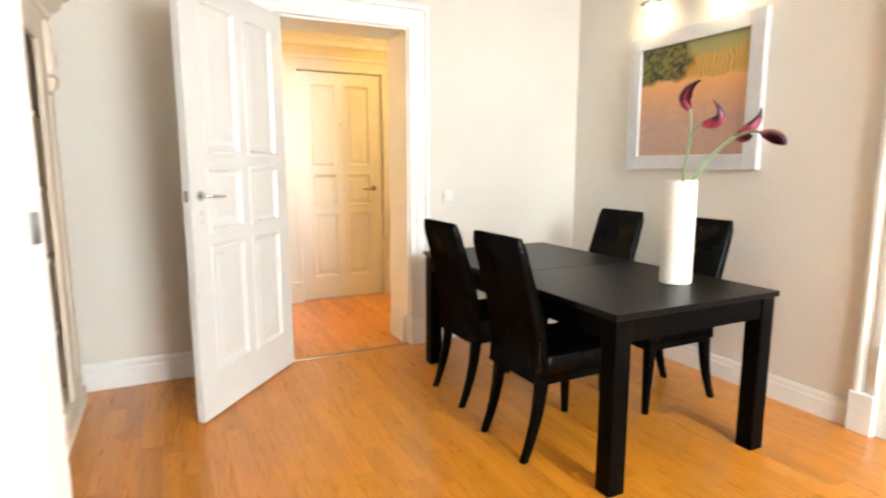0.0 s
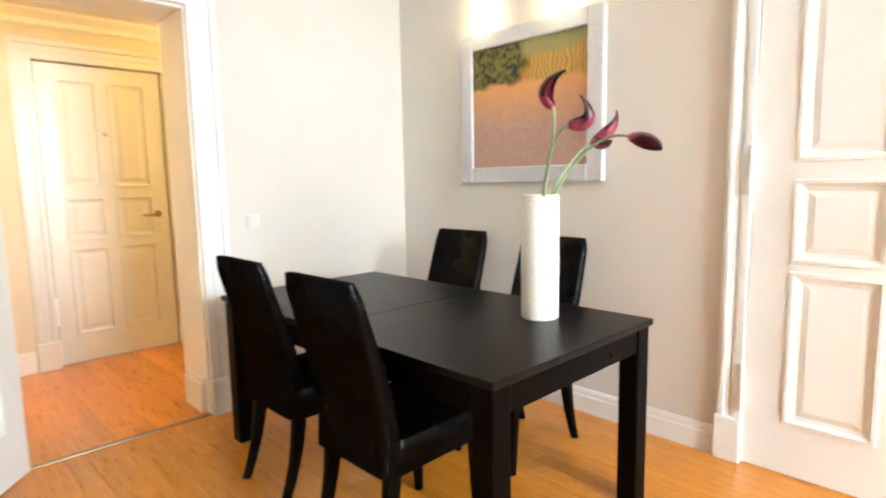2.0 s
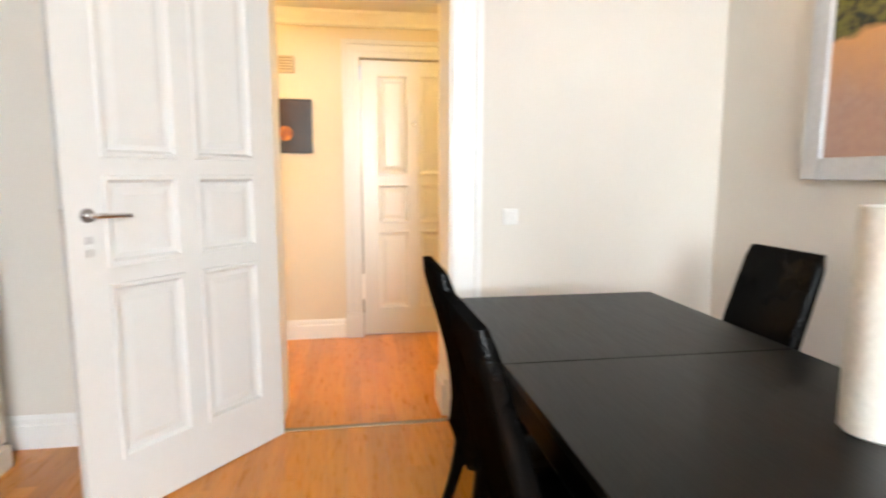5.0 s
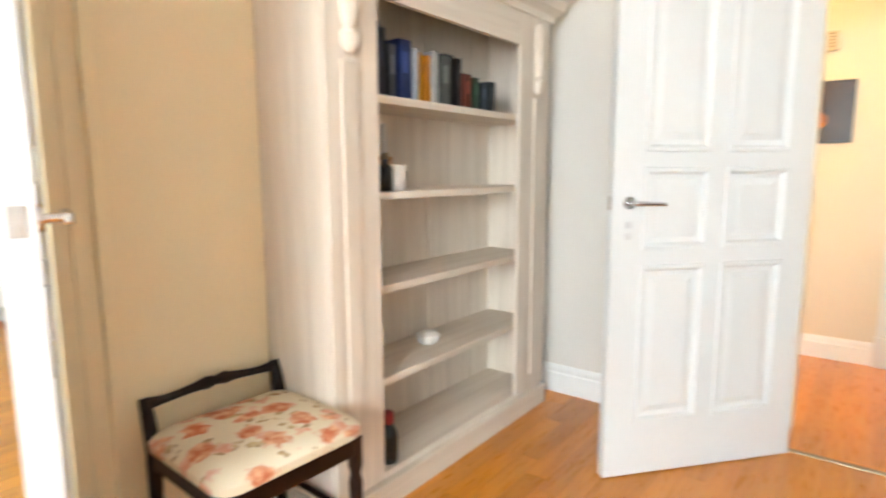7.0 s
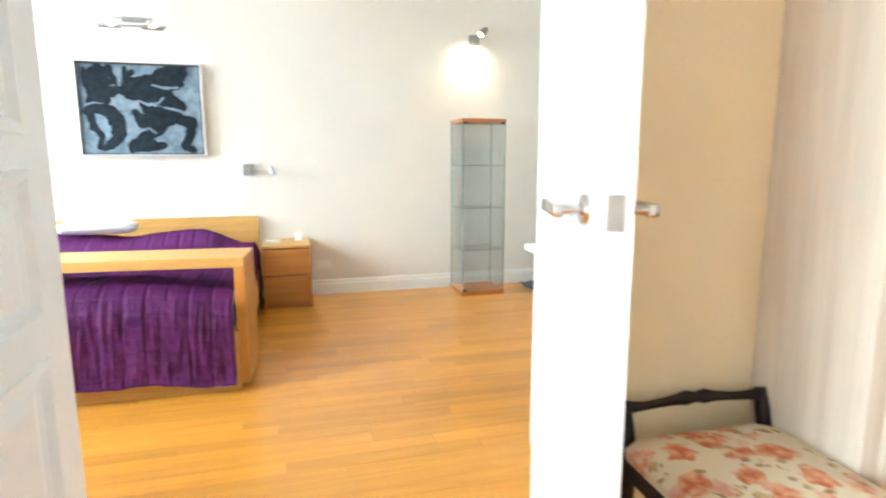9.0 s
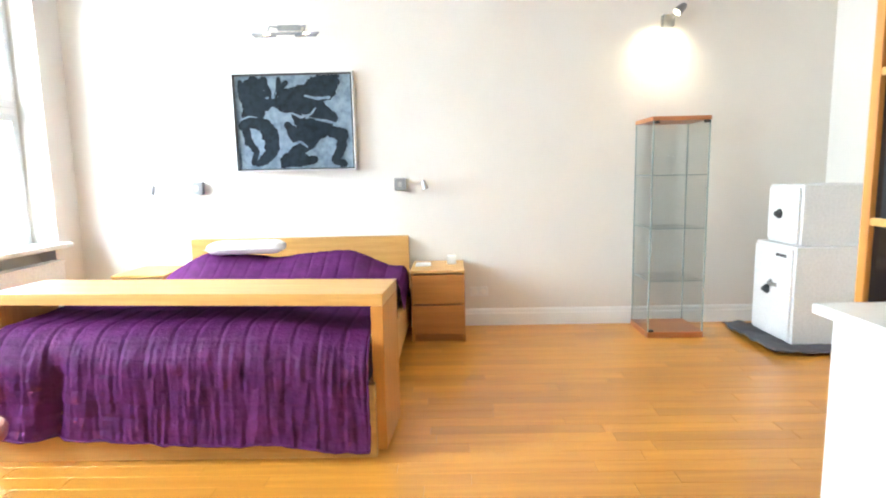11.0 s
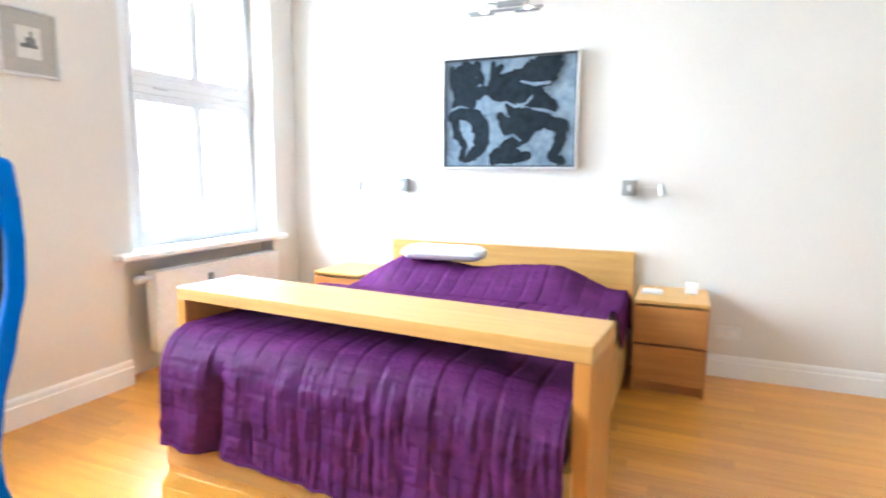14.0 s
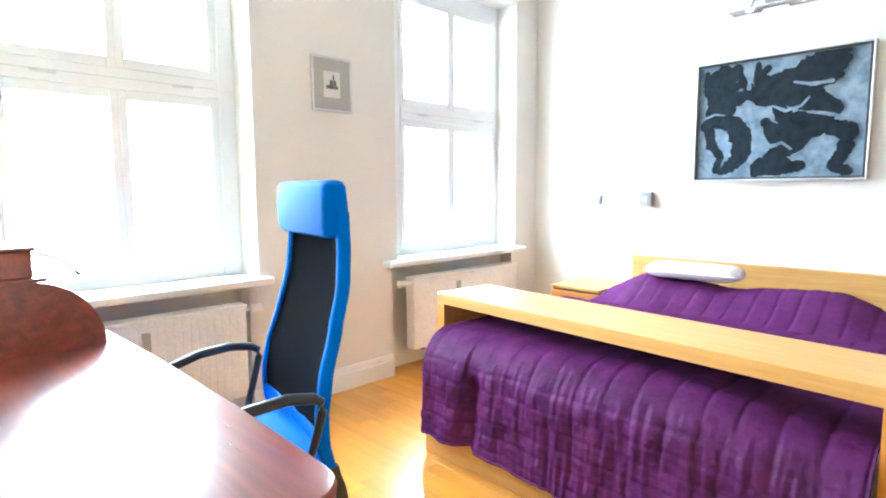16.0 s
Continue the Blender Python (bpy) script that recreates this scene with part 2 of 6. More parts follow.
# ---- mesh helpers ----
def box(bm, x0, x1, y0, y1, z0, z1, bevel=0.0):
    """A box between the given limits, its edges rounded by bevel."""
    made = bmesh.ops.create_cube(bm, size=1)["verts"]
    for v in made:
        v.co = Vector((x0 + (v.co.x + 0.5) * (x1 - x0), y0 + (v.co.y + 0.5) * (y1 - y0), z0 + (v.co.z + 0.5) * (z1 - z0)))
    if bevel:
        edges = list({e for v in made for e in v.link_edges})
        bmesh.ops.bevel(bm, geom=edges, offset=bevel, segments=2, affect="EDGES", profile=0.5)
    return bm


def loft(bm, rings, cap=True, closed=True):
    """Skin rings of points, all of one length, into a surface."""
    rows = [[bm.verts.new(p) for p in ring] for ring in rings]
    n = len(rows[0])
    for a, b in zip(rows, rows[1:]):
        for i in range(n if closed else n - 1):
            j = (i + 1) % n
            bm.faces.new((a[i], a[j], b[j], b[i]))
    if cap:
        bm.faces.new(rows[0][::-1])
        bm.faces.new(rows[-1])
    return bm


def rounded(cx, cy, z, hx, hy, r, k=3):
    """A level ring, rounded at its corners."""
    out = []
    for qx, qy, a0 in ((1, 1, 0), (-1, 1, 90), (-1, -1, 180), (1, -1, 270)):
        for i in range(k + 1):
            a = radians(a0 + 90 * i / k)
            out.append((cx + qx * (hx - r) + r * math.cos(a), cy + qy * (hy - r) + r * math.sin(a), z))
    return out


def circle(c, r, n=16, axis="z"):
    u = {"z": ((1, 0, 0), (0, 1, 0)), "x": ((0, 1, 0), (0, 0, 1)), "y": ((0, 0, 1), (1, 0, 0))}[axis]
    return [tuple(c[k] + r * (math.cos(2 * math.pi * i / n) * u[0][k] + math.sin(2 * math.pi * i / n) * u[1][k]) for k in range(3)) for i in range(n)]


def turned(bm, profile, c=(0, 0), n=16):
    """A turned piece: (z, radius) pairs about an upright axis."""
    return loft(bm, [circle((c[0], c[1], z), r, n) for z, r in profile])


def rod(bm, points, r, n=8):
    """A bar of radius r (or a radius for each point) along points."""
    pts = [Vector(p) for p in points]
    rings = []
    for i, p in enumerate(pts):
        d = (pts[min(i + 1, len(pts) - 1)] - pts[max(i - 1, 0)]).normalized()
        s = d.cross(Vector((0, 0, 1)) if abs(d.z) < 0.9 else Vector((1, 0, 0))).normalized()
        u = s.cross(d)
        rad = r[i] if isinstance(r, (list, tuple)) else r
        rings.append([tuple(p + rad * (math.cos(2 * math.pi * k / n) * s + math.sin(2 * math.pi * k / n) * u)) for k in range(n)])
    return loft(bm, rings)


def mesh(name, bm, mat, smooth=False):
    bmesh.ops.recalc_face_normals(bm, faces=bm.faces)
    me = bpy.data.meshes.new(name)
    bm.to_mesh(me)
    bm.free()
    me.materials.append(mat)
    if smooth:
        me.shade_smooth()
        me.set_sharp_from_angle(angle=radians(40))
    return me


def part(name, bm, mat, parent=None, label="", smooth=False):
    ob = new(name, mesh(name, bm, mat, smooth))
    ob.parent = parent
    return tagged(ob, label)


def thing(name, label, category, group="", at=(0, 0, 0), rz=0.0):
    ob = new(name)
    ob.empty_display_size = 0.05
    ob.matrix_basis = pose(*at, 0, 0, rz)
    return tagged(ob, label, category, group)


def structure(name, bm, mat, label="", category="", parent=None):
    ob = part(name, bm, mat, parent)
    return tagged(ob, label, category, kind="structure")


def new_bm(*boxes, bevel=0.0):
    bm = bmesh.new()
    for b in boxes:
        box(bm, *b, bevel=bevel)
    return bm


# ---- plan ----
NORTH, EAST, WEST, SOUTH, TOP = 3.88, 3.12, -0.70, -2.17, 3.15
BEDEAST, BEDWEST = -0.76, -4.70
HALLN, HALLTOP = 5.50, 2.46


def wall_x(bm, x0, x1, y0, y1, z0, z1, holes):
    """A wall that runs along x, with holes (x0, x1, z0, z1) through it."""
    xs = sorted({x0, x1, *[h[0] for h in holes], *[h[1] for h in holes]})
    zs = sorted({z0, z1, *[h[2] for h in holes], *[h[3] for h in holes]})
    for a, b in zip(xs, xs[1:]):
        for c, d in zip(zs, zs[1:]):
            if not any(h[0] <= (a + b) / 2 <= h[1] and h[2] <= (c + d) / 2 <= h[3] for h in holes):
                box(bm, a, b, y0, y1, c, d)
    return bm


def wall_y(bm, y0, y1, x0, x1, z0, z1, holes):
    wall_x(bm, y0, y1, x0, x1, z0, z1, holes)
    for v in bm.verts:
        v.co = Vector((v.co.y, v.co.x, v.co.z))
    return bm


DOOR1 = (0.79, 1.665, 0.0, 2.2)
structure("wall_north", wall_x(bmesh.new(), WEST, 3.42, NORTH, 4.22, 0, TOP, [DOOR1]), PAINT, "off-white painted dining room wall with a doorway", "wall")
structure("wall_east", wall_y(bmesh.new(), SOUTH, NORTH, EAST, EAST + 0.3, 0, TOP, [(0.52, 1.59, 0, 2.25)]), PAINT, "off-white painted wall behind the dining table", "wall")
structure("wall_west", wall_y(bmesh.new(), SOUTH, 4.22, BEDEAST, WEST, 0, TOP, [(0.28, 1.545, 0, 2.3)]), BEIGE, "beige painted wall between dining room and bedroom", "wall")
WIN = [(-4.42, -3.15, 0.78, 2.72), (-2.16, -0.90, 0.78, 2.72), (0.95, 2.95, 0.78, 2.72)]
bm = wall_x(bmesh.new(), BEDWEST, EAST, SOUTH - 0.4, SOUTH, 0, TOP, WIN + [(-4.38, -3.1, 0, 0.74), (-2.1, -0.95, 0, 0.74)])
structure("wall_south", bm, PAINT, "off-white painted window wall", "wall")
structure("wall_niche", new_bm((-4.38, -3.1, SOUTH - 0.4, SOUTH - 0.12, 0, 0.74), (-2.1, -0.95, SOUTH - 0.4, SOUTH - 0.12, 0, 0.74)), PAINT, "painted radiator niches under the windows", "wall")
structure("wall_bed_west", new_bm((BEDWEST - 0.3, BEDWEST, SOUTH - 0.4, 4.22, 0, TOP)), PAINT, "off-white painted bedroom wall behind the bed", "wall")
structure("wall_bed_north", new_bm((BEDWEST, BEDEAST, NORTH, 4.22, 0, TOP)), PAINT, "off-white painted bedroom wall", "wall")
structure("ceiling", new_bm((BEDWEST - 0.3, EAST + 0.3, SOUTH - 0.4, 4.22, TOP, TOP + 0.2)), CEIL, "white painted ceiling", "ceiling")
structure("wall_hall_north", wall_x(bmesh.new(), -0.6, 3.4, HALLN, HALLN + 0.3, 0, HALLTOP, [(1.24, 2.06, 0, 2.14)]), HALLPAINT, "warm-lit cream hallway wall", "wall")
structure("wall_hall_west", new_bm((-0.9, -0.6, 4.22, HALLN + 0.3, 0, HALLTOP)), HALLPAINT, "cream hallway end wall", "wall")
structure("wall_hall_east", new_bm((3.4, 3.7, 4.22, HALLN + 0.3, 0, HALLTOP)), HALLPAINT, "cream hallway end wall", "wall")
structure("ceiling_hall", new_bm((-0.9, 3.7, 4.22, HALLN + 0.3, HALLTOP, HALLTOP + 0.2)), CEIL, "low white hallway ceiling", "ceiling")
bm = bmesh.new()
loft(bm, [[(x, HALLN, 2.36), (x, HALLN - 0.02, 2.37), (x, HALLN - 0.03, 2.4), (x, HALLN - 0.08, 2.44), (x, HALLN - 0.09, HALLTOP), (x, HALLN, HALLTOP)] for x in (-0.6, 3.4)])
structure("trim_hall_cornice", bm, TRIM, "white moulded cornice along the hallway ceiling", "cornice")
structure("ground", new_bm((-40, 40, -60, SOUTH - 0.4, -3.2, -3.0)), material("street_ground", (0.4, 0.4, 0.4), 0.9), "pale street level outside the windows", "ground")
structure("backdrop", new_bm((-60, 60, -26, -25.8, -12, 40)), glow("overcast_sky", (0.94, 0.98, 1.0), 15.0), "bright white overcast sky", "sky")
structure("floor_base", new_bm((BEDWEST - 0.3, 3.7, SOUTH - 0.4, HALLN + 0.3, -0.2, -0.012)), GAP, "dark joints under the oak floorboards", "floor")


def skirting(name, points, inward, h=0.13):
    """A moulded skirting board along a wall from one point to another."""
    (xa, ya), (xb, yb) = points
    prof = [(0, 0), (0.02, 0), (0.02, h * 0.7), (0.014, h * 0.74), (0.014, h * 0.9), (0.008, h), (0, h)]
    bm = bmesh.new()
    loft(bm, [[(x + inward[0] * d, y + inward[1] * d, z) for d, z in prof] for x, y in ((xa, ya), (xb, yb))])
    return structure(name, bm, TRIM, "white moulded skirting board", "skirting board")


skirting("baseboard_north", ((1.82, NORTH), (EAST, NORTH)), (0, -1))
skirting("baseboard_north_b", ((WEST, NORTH), (0.63, NORTH)), (0, -1), 0.16)
skirting("baseboard_east", ((EAST, NORTH), (EAST, 1.70)), (-1, 0))
skirting("baseboard_west", ((WEST, 1.70), (WEST, NORTH)), (1, 0))
skirting("baseboard_bed_west", ((BEDWEST, SOUTH), (BEDWEST, NORTH)), (1, 0), 0.14)
skirting("baseboard_bed_pier", ((-3.1, SOUTH), (-2.1, SOUTH)), (0, 1), 0.15)
skirting("baseboard_bed_corner", ((BEDWEST, SOUTH), (-4.38, SOUTH)), (0, 1), 0.15)
skirting("baseboard_bed_north", ((BEDWEST, NORTH), (BEDEAST, NORTH)), (0, -1), 0.14)
skirting("baseboard_hall", ((-0.6, HALLN), (1.1, HALLN)), (0, -1), 0.15)


def casing(name, at, rz, w, h, band=0.15, mat=None):
    """A moulded door casing round an opening w wide, whose left foot stands at the origin; local -y faces the room."""
    mat = mat or TRIM
    ob = new(name)
    ob.matrix_basis = pose(*at, 0, 0, rz)
    tagged(ob, ("beige" if mat is BEIGE else "white") + " moulded door casing with plinth blocks", "door casing", kind="structure")
    for s0, s1, foot in ((-band, 0.0, True), (w, w + band, True)):
        bm = bmesh.new()
        inner = s1 if s0 < 0 else s0
        sg = -1 if s0 < 0 else 1
        for a, b, p in ((0.0, 0.035, 0.028), (0.035, 0.05, 0.018), (0.05, band - 0.035, 0.022), (band - 0.035, band - 0.015, 0.04), (band - 0.015, band, 0.03)):
            q = sorted((inner + sg * a, inner + sg * b))
            box(bm, q[0], q[1], -p, 0, 0.2, h + (b if b < band else band), bevel=0.003)
        part("jamb_moulding", bm, mat, ob)
        bm = bmesh.new()
        q = sorted((inner + sg * -0.004, inner + sg * (band + 0.006)))
        box(bm, q[0], q[1], -0.045, 0, 0, 0.2, bevel=0.006)
        part("plinth_block", bm, mat, ob)
    bm = bmesh.new()
    for a, b, p in ((0.0, 0.035, 0.028), (0.035, 0.05, 0.018), (0.05, band - 0.035, 0.022), (band - 0.035, band - 0.015, 0.04), (band - 0.015, band, 0.03)):
        box(bm, -b, w + b, -p - 0.001, 0, h + a, h + b, bevel=0.003)
    part("head_moulding", bm, mat, ob)
    return ob


casing("door_casing_hallway", (0.79, NORTH, 0), 0, 0.875, 2.2)
casing("door_casing_east", (EAST, 1.59, 0), -90, 1.07, 2.25, 0.105)
casing("door_casing_hall_far", (1.24, HALLN, 0), 0, 0.82, 2.14, 0.13, DOORP)
casing("door_casing_bedroom", (WEST, 0.28, 0), 90, 1.265, 2.3, 0.14, BEIGE)
structure("trim_hall_lining", new_bm((0.76, 0.80, NORTH + 0.002, 4.24, 0, 2.2), (1.655, 1.695, NORTH + 0.002, 4.24, 0, 2.2), (0.8, 1.655, NORTH + 0.002, 4.24, 2.185, 2.23)), TRIM, "white door lining of the deep hallway opening", "door lining")
structure("trim_hall_plinth", new_bm((1.625, 1.655, NORTH + 0.05, 4.18, 0, 0.17), (1.638, 1.655, NORTH + 0.05, 4.18, 0.17, 0.2), bevel=0.004), TRIM, "white skirting inside the hallway opening", "skirting board")
structure("trim_bedroom_lining", new_bm((BEDEAST - 0.002, WEST + 0.004, 0.265, 0.295, 0, 2.3), (BEDEAST - 0.002, WEST + 0.004, 1.53, 1.56, 0, 2.3), (BEDEAST - 0.002, WEST + 0.004, 0.295, 1.53, 2.285, 2.315)), TRIM, "white door lining of the bedroom opening", "door lining")
structure("threshold", new_bm((0.8, 1.655, 3.862, 3.892, -0.01, 0.006), bevel=0.003), BRASS, "worn metal threshold strip across the doorway", "threshold")


def lever(parent, x, z, side, point=1, rosette=True, mat=None, half=0.02, bar=False):
    """A lever handle on one face of a leaf; side -1 or 1 is the face, point the way the lever points."""
    mat = mat or CHROME
    h = half * side
    bm = bmesh.new()
    loft(bm, [circle((x, h, z), 0.026, 20, "y"), circle((x, h + 0.009 * side, z), 0.024, 20, "y")])
    if bar:
        rod(bm, [(x, h, z), (x, h + 0.042 * side, z)], 0.009, 10)
        ys = sorted((h + 0.036 * side, h + 0.052 * side))
        box(bm, min(x - 0.011 * point, x + 0.135 * point), max(x - 0.011 * point, x + 0.135 * point), ys[0], ys[1], z - 0.012, z + 0.009, bevel=0.003)
    else:
        rod(bm, [(x, h, z), (x, h + 0.045 * side, z), (x + 0.012 * point, h + 0.055 * side, z), (x + 0.06 * point, h + 0.056 * side, z - 0.002), (x + 0.125 * point, h + 0.05 * side, z - 0.004)], [0.009, 0.009, 0.01, 0.009, 0.008], 10)
    handle = part("door_handle", bm, mat, parent, "lever door handle", True)
    if rosette:
        for dz in (0.085, 0.13):
            bm = bmesh.new()
            box(bm, x - 0.013, x + 0.013, min(h, h + 0.006 * side), max(h, h + 0.006 * side), z - dz - 0.013, z - dz + 0.013, bevel=0.002)
            part("key_rosette", bm, SILVER, parent, "small square key rosette")
    return handle


def door_leaf(name, at, rz, w, h, cols, rows, label, knob=None, mirror=1, mat=None, half=0.02, bar=False, metal=None, hinges=(0.3, None), out=0.004):
    """A panelled door leaf: hinge edge at the origin, running along local x. cols and rows: the limits of the panels."""
    mat = mat or DOORP
    ob = new(name)
    ob.matrix_basis = pose(*at, 0, 0, rz)
    tagged(ob, label, "door", kind="structure")
    holes = [(c0, c1, r0, r1) for c0, c1 in cols for r0, r1 in rows]
    part("leaf_frame", wall_x(bmesh.new(), 0, w, -half, half, 0.008, h, holes), mat, ob)
    for c0, c1, r0, r1 in holes:
        bm = bmesh.new()
        for s in (-1, 1):
            def ring(d, y):
                return [(c0 + d, y, r0 + d), (c1 - d, y, r0 + d), (c1 - d, y, r1 - d), (c0 + d, y, r1 - d)]
            loft(bm, [ring(-0.012, s * half), ring(-0.010, s * (half + 0.007)), ring(0.004, s * (half + 0.007)), ring(0.016, s * (half - 0.008)), ring(0.034, s * (half - 0.011)), ring(0.06, s * (half - 0.005))], cap=False)
            bm.faces.new([bm.verts.new(p) for p in ring(0.06, s * (half - 0.005))])
        part("door_panel", bm, mat, ob)
    if knob:
        for s in (-1, 1):
            lever(ob, knob[0], knob[1], s, knob[2], half=half, bar=bar, mat=metal)
        part("lock_plate", new_bm((w - 0.001, w + 0.003, -half * 0.42, half * 0.42, knob[1] - 0.026, knob[1] + 0.026)), CHROME, ob, "steel lock plate")
    for z in hinges:
        z = h - 0.35 if z is None else z
        bm = bmesh.new()
        loft(bm, [circle((-0.006, -(half + out) * mirror, z), 0.011, 10), circle((-0.006, -(half + out) * mirror, z + 0.2), 0.011, 10)])
        part("hinge", bm, TRIM, ob, "painted hinge knuckle", True)
    return ob


ROWS = [(0.24, 0.88), (0.965, 1.265), (1.35, 2.06)]
BEDROWS = [(0.24, 0.87), (0.965, 1.235), (1.325, 2.08)]
door_leaf("door_1", (0.805, 3.845, 0), math.degrees(math.atan2(3.131 - 3.845, 0.217 - 0.805)), 0.915, 2.17, [(0.13, 0.405), (0.5, 0.775)], ROWS, "open white panelled door to the hallway", (0.845, 1.14, -1), 1)
door_leaf("door_2", (EAST + 0.006, 1.585, 0), -90, 0.53, 2.23, [(0.165, 0.46)], [(0.24, 0.87), (0.93, 1.245), (1.34, 2.1)], "closed white panelled double door leaf in the dining room", None, mat=TRIM, hinges=(0.255, 1.2), out=0.02)
door_leaf("door_6", (EAST + 0.006, 1.053, 0), -90, 0.53, 2.23, [(0.065, 0.385)], [(0.24, 0.87), (0.93, 1.245), (1.34, 2.1)], "second closed white leaf of the dining room double door", (0.04, 1.08, 1), mat=TRIM, hinges=())
door_leaf("door_3", (1.25, HALLN + 0.03, 0), 0, 0.80, 2.13, [(0.12, 0.355), (0.445, 0.68)], [(0.22, 0.83), (0.905, 1.195), (1.28, 2.02)], "closed white panelled entrance door in the hallway", (0.72, 1.06, -1), mat=DOORP, metal=BRASS)
door_leaf("door_4", (-0.685, 1.502, 0), math.degrees(math.atan2(1.306 - 1.502, -0.05 + 0.685)), 0.665, 2.27, [(0.13, 0.53)], BEDROWS, "open white panelled bedroom door leaf", (0.605, 1.188, -1), half=0.028, bar=True, hinges=())
door_leaf("door_5", (-0.675, 0.36, 0), 0, 0.62, 2.27, [(0.12, 0.5)], BEDROWS, "open white panelled door leaf beside the bedroom doorway")


# ---- windows ----
def window(name, x0, x1, g0, g1, z0=0.78, z1=2.66):
    """A white casement window of four lights between x0 and x1, set back in its opening; g0, g1: the outer limits of the glass."""
    ob = new(name)
    ob.matrix_basis = pose(0, 0, 0)
    tagged(ob, "tall white wooden casement window with a transom", "window", kind="structure")
    ya, yb, f = SOUTH - 0.27, SOUTH - 0.2, 0.04
    s0, s1, zt = g0 - f, g1 + f, 1.80
    xm = (s0 + s1) / 2
    bm = new_bm((x0, s0, ya, yb, z0, z1 + 0.06), (s1, x1, ya, yb, z0, z1 + 0.06), (s0, s1, ya, yb, z0, z0 + 0.05), (s0, s1, ya, yb, z1 - 0.05, z1 + 0.06),
                (s0, s1, ya - 0.002, yb + 0.015, zt - 0.05, zt + 0.05), bevel=0.006)
    part("window_frame", bm, WINPAINT, ob)
    for a, b in ((s0, xm), (xm, s1)):
        for c, d in ((z0 + 0.05, zt - 0.05), (zt + 0.05, z1 - 0.05)):
            bm = new_bm((a, a + f, ya + 0.012, yb + 0.01, c, d), (b - f, b, ya + 0.012, yb + 0.01, c, d), (a + f, b - f, ya + 0.012, yb + 0.01, c, c + f + 0.01), (a + f, b - f, ya + 0.012, yb + 0.01, d - f - 0.01, d), bevel=0.005)
            sash = part("sash", bm, WINPAINT, ob)
            pane = part("pane", new_bm((a + f, b - f, ya + 0.035, ya + 0.039, c + f + 0.01, d - f - 0.01)), PANEGLASS, sash)
            pane.visible_shadow = False
    bm = bmesh.new()
    box(bm, x0 - 0.05, x1 + 0.13, SOUTH - 0.2, SOUTH + 0.09, z0 - 0.033, z0 + 0.006, bevel=0.01)
    part("window_sill", bm, TRIM, ob, "white window sill board")
    part("seal", new_bm((s0 + 0.01, s1 - 0.01, yb + 0.0152, yb + 0.0165, zt - 0.001, zt + 0.003)), SILVER, ob, "thin dark joint of the transom")
    for s in (-0.3, 0.3):
        bm = bmesh.new()
        rod(bm, [(xm + s - 0.05, yb + 0.022, zt - 0.008), (xm + s + 0.05, yb + 0.022, zt - 0.008)], 0.007)
        part("catch", bm, SILVER, ob, "small window catch")
    part("rod_bolt", rod(bmesh.new(), [(s0 - 0.012, yb + 0.012, 1.22), (s0 - 0.012, yb + 0.012, z1 - 0.03)], 0.005), TRIM, ob, "slim upright bolt rod", True)
    return ob


window("window_1", -4.42, -3.15, -4.34, -3.40)
window("window_2", -2.16, -0.90, -2.015, -1.125)
window("window_3", 0.95, 2.95, 1.06, 2.84)


# ---- dining room ----
def dining_table():
    ob = thing("dining_table", "black-brown wooden extending dining table beside the wall", "table", at=(1.60, 1.74, 0))
    w, l = 0.94, 1.755
    part("tabletop", new_bm((0, w, 0, l / 2 - 0.001, 0.715, 0.74), bevel=0.003), BLACKTOP, ob)
    part("tabletop", new_bm((0, w, l / 2 + 0.001, l, 0.715, 0.74), bevel=0.003), BLACKTOP, ob)
    for x in (0.012, w - 0.092):
        for y in (0.012, l - 0.092):
            part("leg", new_bm((x, x + 0.08, y, y + 0.08, 0, 0.714), bevel=0.004), BLACKWOOD, ob)
    part("apron", new_bm((0.092, w - 0.092, 0.02, 0.042, 0.62, 0.714)), BLACKWOOD, ob)
    part("apron", new_bm((0.092, w - 0.092, l - 0.042, l - 0.02, 0.62, 0.714)), BLACKWOOD, ob)
    part("apron", new_bm((0.02, 0.042, 0.092, l - 0.092, 0.62, 0.714)), BLACKWOOD, ob)
    part("apron", new_bm((w - 0.042, w - 0.02, 0.092, l - 0.092, 0.62, 0.714)), BLACKWOOD, ob)
    part("pull_knob", turned(bmesh.new(), [(0, 0.006), (0.006, 0.012), (0.012, 0.006)]), BLACKWOOD, ob).matrix_basis = pose(w / 2 + 0.18, 0.02, 0.66, 90)
    return ob


